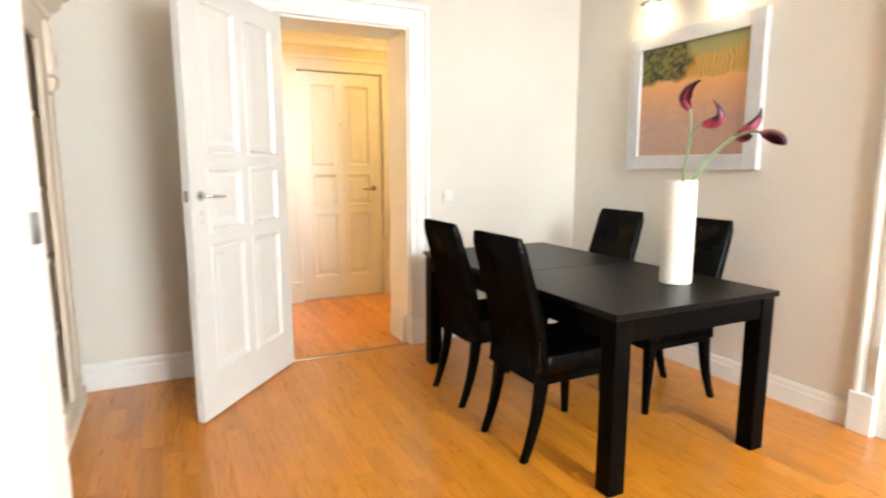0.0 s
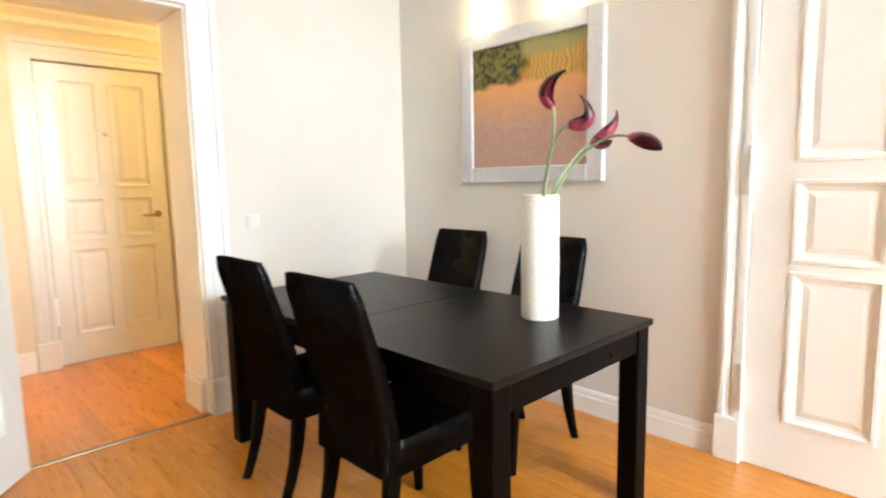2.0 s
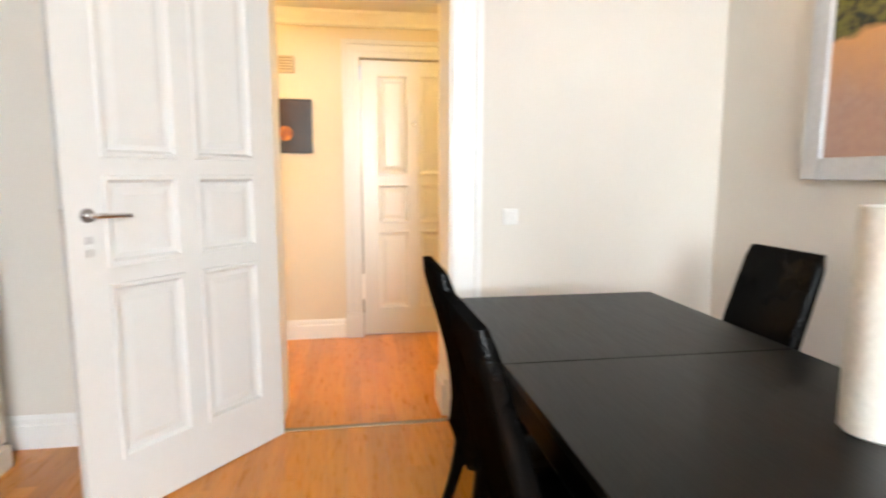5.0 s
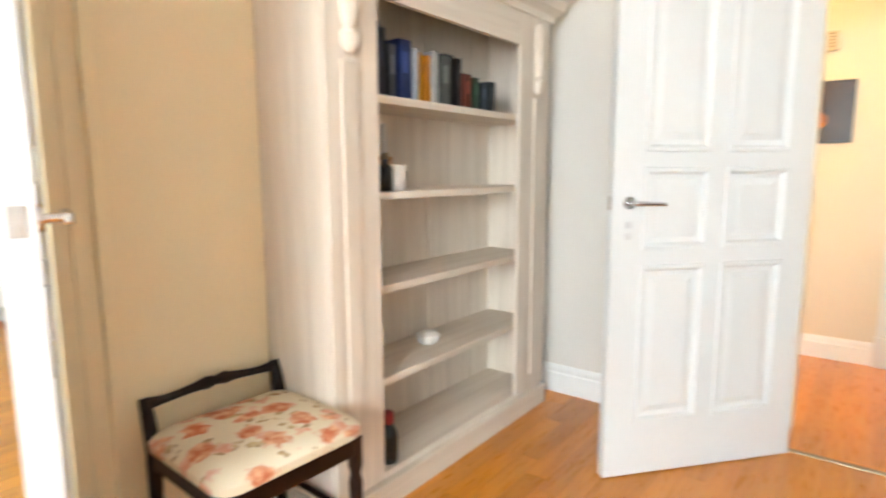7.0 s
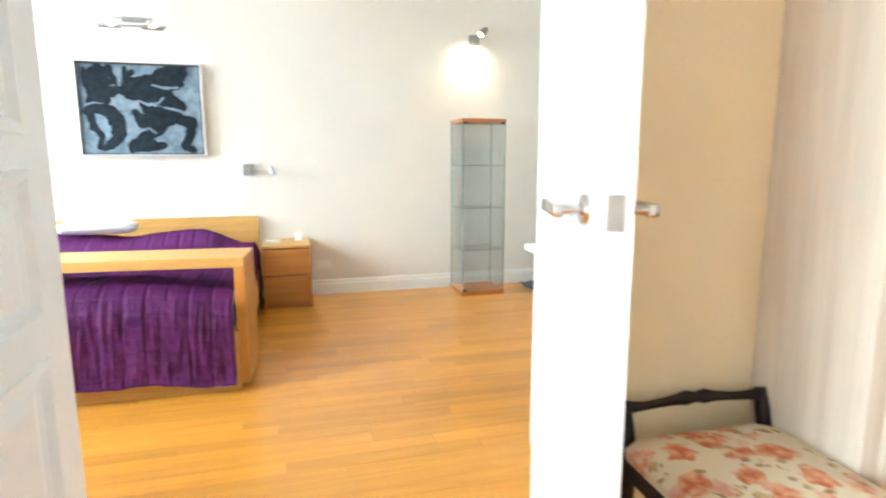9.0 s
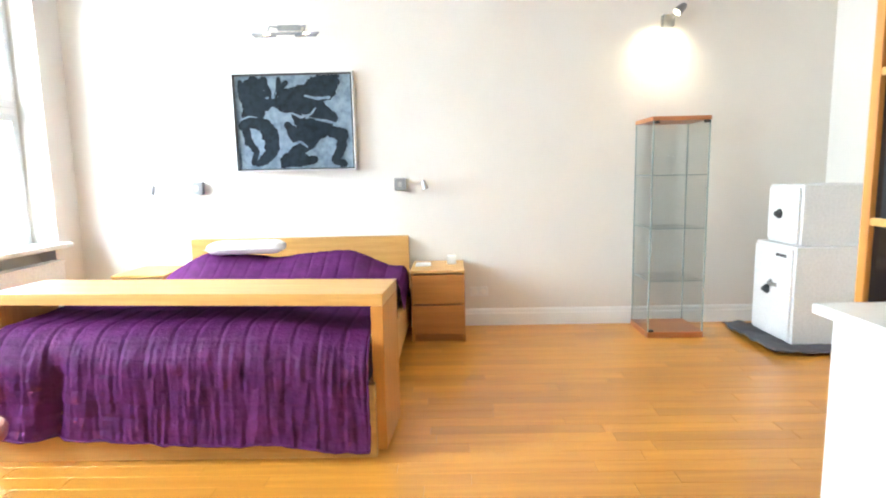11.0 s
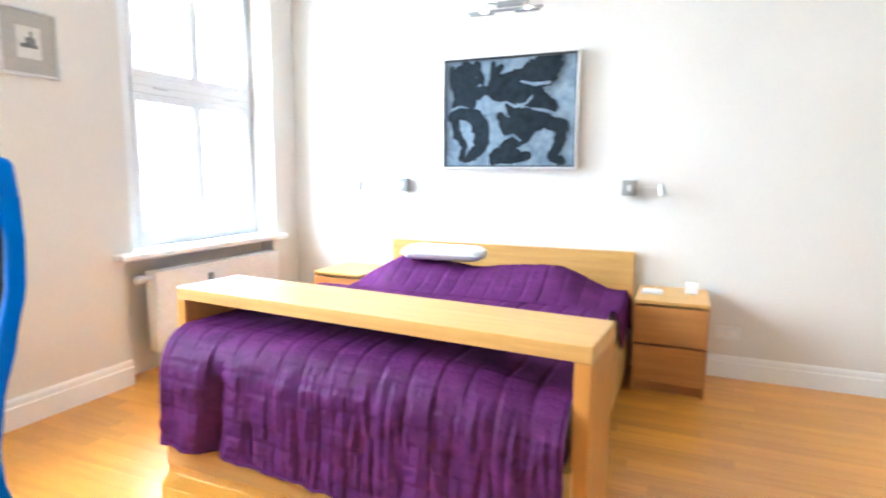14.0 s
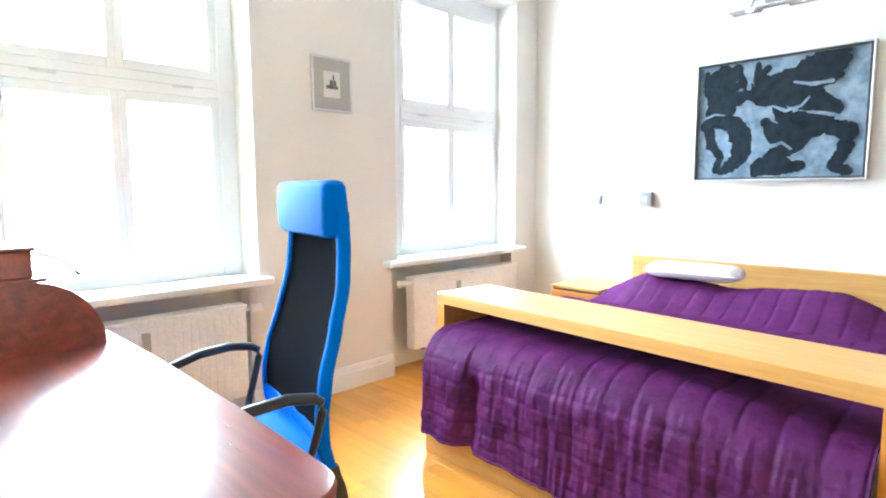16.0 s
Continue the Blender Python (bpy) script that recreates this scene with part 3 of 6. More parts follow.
def dining_chair():
    """Faces local +x; its back legs stand at x = 0."""
    ob = thing("dining_chair", "black leather dining chair with a tall curved back", "chair", "chairs round the table")
    rings = []
    for i in range(13):
        s = i / 12
        z = 0.36 + 0.63 * s
        x = 0.055 - 0.125 * max(0, s - 0.12) ** 1.35 + 0.012 * math.sin(s * 5)
        hy, hx = 0.19 + 0.006 * math.sin(s * 3), 0.036 - 0.012 * s
        if i == 12:
            hy, hx = hy - 0.012, hx - 0.008
        rings.append(rounded(x, 0, z, hx, hy, min(hx * 0.8, 0.02), 3))
    part("backrest", loft(bmesh.new(), rings), LEATHER, ob, smooth=True)
    rings = []
    for z, g in ((0.385, -0.012), (0.40, 0.0), (0.455, 0.004), (0.478, -0.006), (0.492, -0.05), (0.495, -0.13)):
        rings.append(rounded(0.29, 0, z, 0.235 + g, 0.215 + g, 0.04 if g > -0.1 else 0.02, 4))
    part("seat", loft(bmesh.new(), rings), LEATHER, ob, smooth=True)
    part("seat_frame", new_bm((0.07, 0.5, -0.19, 0.19, 0.345, 0.386), bevel=0.004), BLACKWOOD, ob)
    for y in (-0.165, 0.165):
        back = [rounded(0.075 - 0.085 * (1 - z / 0.4) ** 2, y, z, 0.015 + 0.012 * z / 0.4, 0.015 + 0.008 * z / 0.4, 0.004, 2) for z in (0, 0.08, 0.16, 0.24, 0.32, 0.36)]
        part("leg", loft(bmesh.new(), back), BLACKWOOD, ob, smooth=True)
        front = [rounded(0.475 + 0.01 * (1 - z / 0.36), y, z, 0.014 + 0.01 * z / 0.36, 0.014 + 0.01 * z / 0.36, 0.004, 2) for z in (0, 0.12, 0.24, 0.36)]
        part("leg", loft(bmesh.new(), front), BLACKWOOD, ob, smooth=True)
    return ob


dining_table()
chair = dining_chair()
chair.matrix_basis = pose(1.50, 2.91, 0, 0, 0, 0)
copy_thing(chair, pose(1.475, 2.29, 0, 0, 0, 1))
copy_thing(chair, pose(2.80, 2.42, 0, 0, 0, 180))
copy_thing(chair, pose(2.80, 3.06, 0, 0, 0, 181))


def flower_vase():
    ob = thing("vase", "tall white cylindrical ceramic vase on the dining table", "vase", at=(2.27, 2.075, 0.74))
    bm = bmesh.new()
    r = 0.072
    loft(bm, [circle((0, 0, z), q, 40) for z, q in ((0, r - 0.006), (0.006, r), (0.2, r + 0.001), (0.47, r), (0.476, r - 0.003), (0.476, r - 0.008), (0.3, r - 0.009), (0.05, r - 0.01))])
    part("body", bm, CERAMIC, ob, smooth=True)
    bm = bmesh.new()
    loft(bm, [circle((0, 0, z), q, 40) for z, q in ((0.474, r - 0.0005), (0.478, r - 0.001), (0.4795, r - 0.004), (0.478, r - 0.008), (0.47, r - 0.0085))], cap=False)
    part("rim", bm, CERAMIC, ob, smooth=True)
    return ob


flower_vase()


PETALTIP = material("dark_petal_edge", (0.035, 0.004, 0.014), 0.4, vary=0.3, scale=18)


def bezier(points, n):
    """Points along a smooth line through a chain of control points."""
    pts = [Vector(p) for p in points]
    out = []
    for i in range(n + 1):
        row, u = list(pts), i / n
        while len(row) > 1:
            row = [a.lerp(b, u) for a, b in zip(row, row[1:])]
        out.append(row[0])
    return out


def calla(stem, petals, label):
    """A calla: a curved stem from the vase and rolled petals, each from its base over a belly to its tip."""
    ob = thing("calla_flower", label, "flower", "flowers in the vase")
    line = bezier(stem, 20)
    part("stem", rod(bmesh.new(), [tuple(p) for p in line], [0.0062 - 0.0015 * i / 20 for i in range(21)], 8), STEM, ob, smooth=True)
    for base, belly, tip, wide in petals:
        axis = bezier((base, belly, tip), 14)
        bulge = (Vector(belly) - (Vector(base) + Vector(tip)) / 2).normalized()
        bm = bmesh.new()
        rings = []
        for i, c in enumerate(axis):
            s = i / 14
            d = (axis[min(14, i + 1)] - axis[max(0, i - 1)]).normalized()
            up = (bulge - d * bulge.dot(d)).normalized()
            across = d.cross(up)
            rad = 0.005 + (wide - 0.005) * math.sin(math.pi * min(1.0, 0.04 + 0.96 * s) ** 0.8) ** 0.8
            half = 2.9 - 1.5 * s
            row = []
            for k in range(15):
                ang = -half + 2 * half * k / 14
                curl = 1 + 0.3 * s * (abs(ang) / half) ** 3
                row.append(tuple(c + rad * curl * (math.cos(ang) * up + math.sin(ang) * across)))
            rings.append(row)
        loft(bm, rings, cap=False, closed=False)
        petal = part("petal", bm, PETAL, ob, "dark red rolled petal", True)
        petal.data.materials.append(PETALTIP)
        for f in petal.data.polygons:
            f.material_index = 1 if f.index // 14 > 9 or (f.index // 14 > 4 and f.index % 14 in (0, 1, 12, 13)) else 0
        petal.modifiers.new("thickness", "SOLIDIFY").thickness = 0.002
    return ob


calla([(2.275, 2.08, 1.0), (2.25, 2.05, 1.33), (2.05, 1.84, 1.40), (2.081, 1.886, 1.514)], [((2.081, 1.886, 1.512), (2.07, 1.955, 1.575), (2.041, 1.815, 1.612), 0.024)], "dark red calla flower upright on a green stem")
calla([(2.285, 2.085, 1.0), (2.25, 2.05, 1.36), (2.06, 1.86, 1.44), (2.10, 1.84, 1.452)], [((2.10, 1.84, 1.452), (2.165, 1.76, 1.445), (2.10, 1.80, 1.542), 0.025)], "dark red calla flower leaning out of the vase")
calla([(2.25, 2.08, 1.0), (2.30, 2.06, 1.26), (2.40, 2.04, 1.34), (2.55, 2.02, 1.43)], [((2.55, 2.02, 1.43), (2.60, 1.95, 1.455), (2.618, 1.958, 1.55), 0.026), ((2.545, 2.02, 1.425), (2.52, 1.95, 1.40), (2.50, 1.91, 1.425), 0.024)], "dark red calla flower opening wide above the vase rim")
calla([(2.25, 2.1, 1.0), (2.30, 2.04, 1.30), (2.43, 1.92, 1.47), (2.367, 1.764, 1.419)], [((2.367, 1.764, 1.419), (2.33, 1.66, 1.40), (2.284, 1.612, 1.368), 0.026)], "dark red calla flower drooping far over the table")


def landscape_paint():
    """Orange sand below, dark trees and an ochre fence above, in soft strokes."""
    m = bpy.data.materials.new("landscape_paint")
    m.use_nodes = True
    n, l = m.node_tree.nodes, m.node_tree.links
    b = n["Principled BSDF"]
    b.inputs["Roughness"].default_value = 0.45
    tc, sep = n.new("ShaderNodeTexCoord"), n.new("ShaderNodeSeparateXYZ")
    nz, nz2 = n.new("ShaderNodeTexNoise"), n.new("ShaderNodeTexNoise")
    nz.inputs["Scale"].default_value, nz.inputs["Detail"].default_value = 9, 5
    nz2.inputs["Scale"].default_value, nz2.inputs["Detail"].default_value = 30, 4
    l.new(tc.outputs["Generated"], sep.inputs[0])
    l.new(tc.outputs["Object"], nz.inputs[0])
    l.new(tc.outputs["Object"], nz2.inputs[0])

    def step(src, at, soft, wob):
        a = n.new("ShaderNodeMath")
        a.operation = "MULTIPLY_ADD"
        a.inputs[1].default_value = wob
        l.new(nz.outputs[0], a.inputs[0])
        l.new(src, a.inputs[2])
        r = n.new("ShaderNodeMapRange")
        r.inputs[1].default_value, r.inputs[2].default_value = at - soft, at + soft
        l.new(a.outputs[0], r.inputs[0])
        return r.outputs[0]

    def blend(f, c1, c2):
        x = n.new("ShaderNodeMix")
        x.data_type = "RGBA"
        l.new(f, x.inputs[0])
        for s, c in ((6, c1), (7, c2)):
            if isinstance(c, tuple):
                x.inputs[s].default_value = (*c, 1)
            else:
                l.new(c, x.inputs[s])
        return x.outputs[2]

    sand = blend(nz2.outputs[0], (0.40, 0.24, 0.19), (0.56, 0.37, 0.29))
    sand = blend(step(sep.outputs[2], 0.60, 0.2, 0.2), sand, (0.74, 0.36, 0.12))
    trees = blend(step(nz2.outputs[0], 0.62, 0.12, 0.25), (0.004, 0.010, 0.004), (0.17, 0.15, 0.02))
    posts = n.new("ShaderNodeTexWave")
    posts.bands_direction = "Y"
    posts.inputs["Scale"].default_value, posts.inputs["Distortion"].default_value = 12.0, 7.0
    l.new(tc.outputs["Object"], posts.inputs[0])
    fence = blend(posts.outputs[0], (0.34, 0.22, 0.055), (0.6, 0.36, 0.08))
    fence = blend(step(sep.outputs[1], 0.52, 0.03, 0.12), fence, (0.5, 0.24, 0.03))
    fence = blend(step(sep.outputs[2], 0.96, 0.03, 0.16), fence, (0.30, 0.29, 0.12))
    upper = blend(step(sep.outputs[1], 0.65, 0.03, 0.26), fence, trees)
    l.new(blend(step(sep.outputs[2], 0.745, 0.02, 0.14), sand, upper), b.inputs["Base Color"])
    bp = n.new("ShaderNodeBump")
    bp.inputs["Strength"].default_value, bp.inputs["Distance"].default_value = 0.5, 0.003
    l.new(nz2.outputs[0], bp.inputs["Height"])
    l.new(bp.outputs[0], b.inputs["Normal"])
    return m


def picture(name, label, plane, a0, a1, z0, z1, frame_w, depth, frame_mat, inner_mat, axis="x", face=-1, mount=0.0, mount_mat=None):
    """A framed picture on a wall: axis x is a wall of constant x; face is the way it looks along that axis."""
    ob = thing(name, label, "picture")

    def bx(u0, u1, c, d, e, f):
        lo, hi = sorted((plane + face * c, plane + face * d))
        return (lo, hi, u0, u1, e, f) if axis == "x" else (u0, u1, lo, hi, e, f)

    g = frame_w
    for q in ((a0, a0 + g, z0, z1), (a1 - g, a1, z0, z1), (a0 + g, a1 - g, z0, z0 + g), (a0 + g, a1 - g, z1 - g, z1)):
        bm = new_bm(bx(q[0], q[1], 0.002, depth, q[2], q[3]), bevel=min(0.006, g * 0.3))
        part("frame_bar", bm, frame_mat, ob)
    if mount:
        part("mount", new_bm(bx(a0 + g, a1 - g, 0.002, depth * 0.45, z0 + g, z1 - g)), mount_mat, ob)
        g += mount
    part("canvas", new_bm(bx(a0 + g, a1 - g, 0.002, depth * 0.55, z0 + g, z1 - g)), inner_mat, ob)
    return ob


PALEFRAME = material("pale_grey_frame_paint", (0.62, 0.63, 0.66), 0.35, vary=0.05)
picture("landscape_painting", "orange and green landscape painting in a pale silver frame", EAST, 2.285, 3.265, 1.26, 2.133, 0.09, 0.045, PALEFRAME, landscape_paint())


def picture_lamp(name, label, plane, face, ys, z, lit, standoff=0.12, metal=None):
    """A chrome bar on two arms with a small reflector at each end."""
    metal = metal or CHROME
    ob = thing(name, label, "wall lamp")
    x = plane + face * standoff
    bm = bmesh.new()
    rod(bm, [(x, ys[0], z), (x, ys[1], z)], 0.009, 10)
    part("bar", bm, metal, ob, smooth=True)
    m = (ys[0] + ys[1]) / 2
    part("wall_plate", new_bm(tuple(sorted((plane + face * 0.001, plane + face * 0.02))) + (m - 0.09, m + 0.09, z + 0.05, z + 0.09), bevel=0.004), metal, ob)
    for y in (m - 0.14, m + 0.14):
        bm = bmesh.new()
        rod(bm, [(plane + face * 0.012, y * 0.4 + m * 0.6, z + 0.07), (plane + face * 0.05, y, z + 0.075), (x, y, z + 0.005)], 0.006, 8)
        part("arm", bm, metal, ob, smooth=True)
    for y in (ys[0] + 0.1, ys[1] - 0.1):
        bm = bmesh.new()
        rod(bm, [(x, y - 0.08, z - 0.012), (x, y + 0.08, z - 0.012)], [0.014, 0.014], 10)
        part("reflector", bm, metal, ob, smooth=True)
        bm = bmesh.new()
        rod(bm, [(x - face * 0.004, y - 0.07, z - 0.024), (x - face * 0.004, y + 0.07, z - 0.024)], 0.006, 8)
        part("lamp_tube", bm, LAMPGLOW if lit else WHITEPLAST, ob)
    return ob


picture_lamp("picture_lamp", "chrome picture lamp glowing above the landscape painting", EAST, -1, (2.5, 3.12), 2.32, True)


def bookcase():
    ob = thing("bookcase", "whitewashed wooden bookcase with a cornice and open shelves", "bookcase")
    x0, x1, y0, y1, h = WEST + 0.002, -0.36, 2.21, 3.70, 2.1
    part("side_panel", new_bm((x0, x1, y0, y0 + 0.03, 0, h), bevel=0.003), WHITEWASH, ob)
    part("side_panel", new_bm((x0, x1, y1 - 0.03, y1, 0, h), bevel=0.003), WHITEWASH, ob)
    n = 8
    for i in range(n):
        a, b = y0 + 0.03 + (y1 - y0 - 0.06) * i / n, y0 + 0.03 + (y1 - y0 - 0.06) * (i + 1) / n
        part("back_board", new_bm((x0, x0 + 0.012 + 0.002 * (i % 2), a + 0.001, b - 0.001, 0.05, h)), WHITEWASH, ob)
    for a, b in ((y0 + 0.0, y0 + 0.235), (y1 - 0.295, y1 - 0.0)):
        stile = part("pilaster", new_bm((x1, x1 + 0.022, a, b, 0.12, h), bevel=0.004), WHITEWASH, ob)
        m = (a + b) / 2 - 0.02 * (1 if a < 3 else -1)
        part("fluting", new_bm((x1 + 0.02, x1 + 0.032, m - 0.035, m + 0.035, 0.2, 1.62), bevel=0.005), WHITEWASH, stile)
        bm = bmesh.new()
        turned(bm, [(1.64, 0.012), (1.66, 0.03), (1.7, 0.034), (1.72, 0.018), (1.74, 0.028), (1.8, 0.036), (1.85, 0.024), (1.87, 0.034), (1.93, 0.03), (1.97, 0.016)], (x1 + 0.03, m), 14)
        part("carved_ornament", bm, WHITEWASH, stile, smooth=True)
    for z in (0.48, 0.84, 1.19, 1.538):
        part("shelf", new_bm((x0 + 0.016, x1 - 0.03, y0 + 0.031, y1 - 0.031, z - 0.03, z), bevel=0.004), WHITEWASHY, ob)
    part("bottom_shelf", new_bm((x0 + 0.016, x1 + 0.0, y0 + 0.031, y1 - 0.031, 0.095, 0.125)), WHITEWASHY, ob)
    part("plinth", new_bm((x0, x1 + 0.035, y0 - 0.01, y1 + 0.01, 0, 0.1), bevel=0.006), WHITEWASHY, ob)
    part("top_rail", new_bm((x1 - 0.0, x1 + 0.02, y0 + 0.235, y1 - 0.295, 1.85, h)), WHITEWASHY, ob)
    bm = bmesh.new()
    prof = [(0.0, 2.0), (0.03, 2.0), (0.035, 2.03), (0.07, 2.06), (0.08, 2.1), (0.11, 2.12), (0.11, 2.15), (0.0, 2.15)]
    loft(bm, [[(x1 + d, y0 - d, z) for d, z in prof], [(x1 + d, y1 + d, z) for d, z in prof]])
    part("cornice", bm, WHITEWASHY, ob)
    part("top_board", new_bm((x0, x1, y0, y1, h, h + 0.03)), WHITEWASHY, ob)
    return ob


bookcase()
BOOKS = [("dark blue", (0.02, 0.03, 0.12), 0.06, 0.26), ("navy", (0.015, 0.02, 0.07), 0.055, 0.255), ("grey", (0.1, 0.12, 0.16), 0.035, 0.2), ("blue", (0.02, 0.06, 0.3), 0.06, 0.225), ("pale grey", (0.4, 0.42, 0.45), 0.02, 0.2),
         ("yellow", (0.7, 0.36, 0.01), 0.05, 0.2), ("orange", (0.55, 0.2, 0.01), 0.03, 0.19), ("pale", (0.45, 0.45, 0.43), 0.03, 0.21), ("grey-green", (0.2, 0.22, 0.2), 0.05, 0.2), ("black", (0.015, 0.015, 0.016), 0.06, 0.22), ("dark", (0.03, 0.03, 0.035), 0.03, 0.21),
         ("red", (0.3, 0.04, 0.015), 0.05, 0.15), ("green", (0.05, 0.14, 0.07), 0.03, 0.14), ("grey-brown", (0.2, 0.18, 0.16), 0.04, 0.14), ("slate blue", (0.05, 0.08, 0.14), 0.04, 0.13), ("charcoal", (0.04, 0.045, 0.05), 0.04, 0.14)]
y = 2.47
for i, (cname, col, th, hh) in enumerate(BOOKS):
    ob = thing("book", cname + " hardback book standing on the upper shelf", "book", "books in the bookcase", at=(-0.42 - 0.012 * (i * 7 % 4), y, 1.538))
    cover = material("book_cover_" + str(i), tuple(c * (0.28 if max(col) < 0.35 else 0.8) for c in col), 0.4, vary=0.1, scale=20)
    th *= 1.18
    th2 = th * 0.96
    part("cover", new_bm((-0.16, 0, 0, 0.004, 0, hh), (-0.16, 0, th2 - 0.004, th2, 0, hh), (-0.004, 0.001, 0.0005, th2 - 0.0005, 0.0005, hh - 0.0005)), cover, ob)
    part("pages", new_bm((-0.155, -0.006, 0.0045, th2 - 0.0045, 0.004, hh - 0.005)), LINEN, ob)
    part("spine_label", new_bm((0.001, 0.0022, th2 * 0.25, th2 * 0.75, hh * 0.45, hh * 0.8)), material("spine_print_" + str(i), tuple(min(0.6, c * 0.7 + 0.02) for c in col), 0.5), ob, "paler printed block on the spine")
    y += th + 0.004


def small_things():
    ob = thing("mug", "white cup with dark print standing on a shelf", "cup", at=(-0.46, 2.66, 1.19))
    bm = bmesh.new()
    loft(bm, [circle((0, 0, z), r, 20) for z, r in ((0, 0.034), (0.005, 0.038), (0.1, 0.04), (0.1, 0.036), (0.01, 0.033))])
    part("body", bm, CERAMIC, ob, smooth=True)
    part("handle", rod(bmesh.new(), [(0.0, 0.037, 0.08), (0.0, 0.062, 0.075), (0.0, 0.066, 0.045), (0.0, 0.039, 0.025)], 0.005), CERAMIC, ob, smooth=True)
    part("print", loft(bmesh.new(), [circle((0, 0, z), 0.0405, 20)[9:17] for z in (0.03, 0.08)], False, False), BLACKPLAST, ob, "dark printed band")
    ob = thing("candle", "white candle in an orange holder on a shelf", "candle", at=(-0.54, 2.68, 1.19))
    part("holder", turned(bmesh.new(), [(0, 0.03), (0.1, 0.03), (0.13, 0.035), (0.14, 0.014)], n=16), material("orange_holder", (0.5, 0.22, 0.06), 0.5), ob, smooth=True)
    part("stick", turned(bmesh.new(), [(0.14, 0.014), (0.26, 0.012), (0.265, 0.003)], n=12), LINEN, ob, smooth=True)
    ob = thing("bottle", "small dark bottle with a brown cap on a shelf", "bottle", at=(-0.45, 2.59, 1.19))
    part("body", turned(bmesh.new(), [(0, 0.026), (0.006, 0.028), (0.09, 0.028), (0.105, 0.012), (0.12, 0.012)], n=16), DARKGLASS, ob, smooth=True)
    part("cap", turned(bmesh.new(), [(0.12, 0.014), (0.145, 0.014)], n=12), BRASS, ob, smooth=True)
    ob = thing("trinket_bowl", "small white lidded bowl on a shelf", "bowl", at=(-0.54, 2.95, 0.48))
    part("bowl", turned(bmesh.new(), [(0, 0.03), (0.01, 0.045), (0.03, 0.055), (0.045, 0.056), (0.046, 0.05), (0.03, 0.04)], n=20), CERAMIC, ob, smooth=True)
    part("lid", turned(bmesh.new(), [(0.046, 0.053), (0.055, 0.04), (0.06, 0.01)], n=20), CERAMIC, ob, smooth=True)
    ob = thing("figurine_bottle", "dark bottle with a red top on the bottom shelf", "bottle", at=(-0.41, 2.54, 0.125))
    part("body", turned(bmesh.new(), [(0, 0.035), (0.01, 0.038), (0.12, 0.036), (0.16, 0.016)], n=16), DARKGLASS, ob, smooth=True)
    part("cap", turned(bmesh.new(), [(0.16, 0.024), (0.2, 0.024), (0.21, 0.012)], n=12), material("red_cap", (0.3, 0.03, 0.03), 0.4), ob, smooth=True)


small_things()


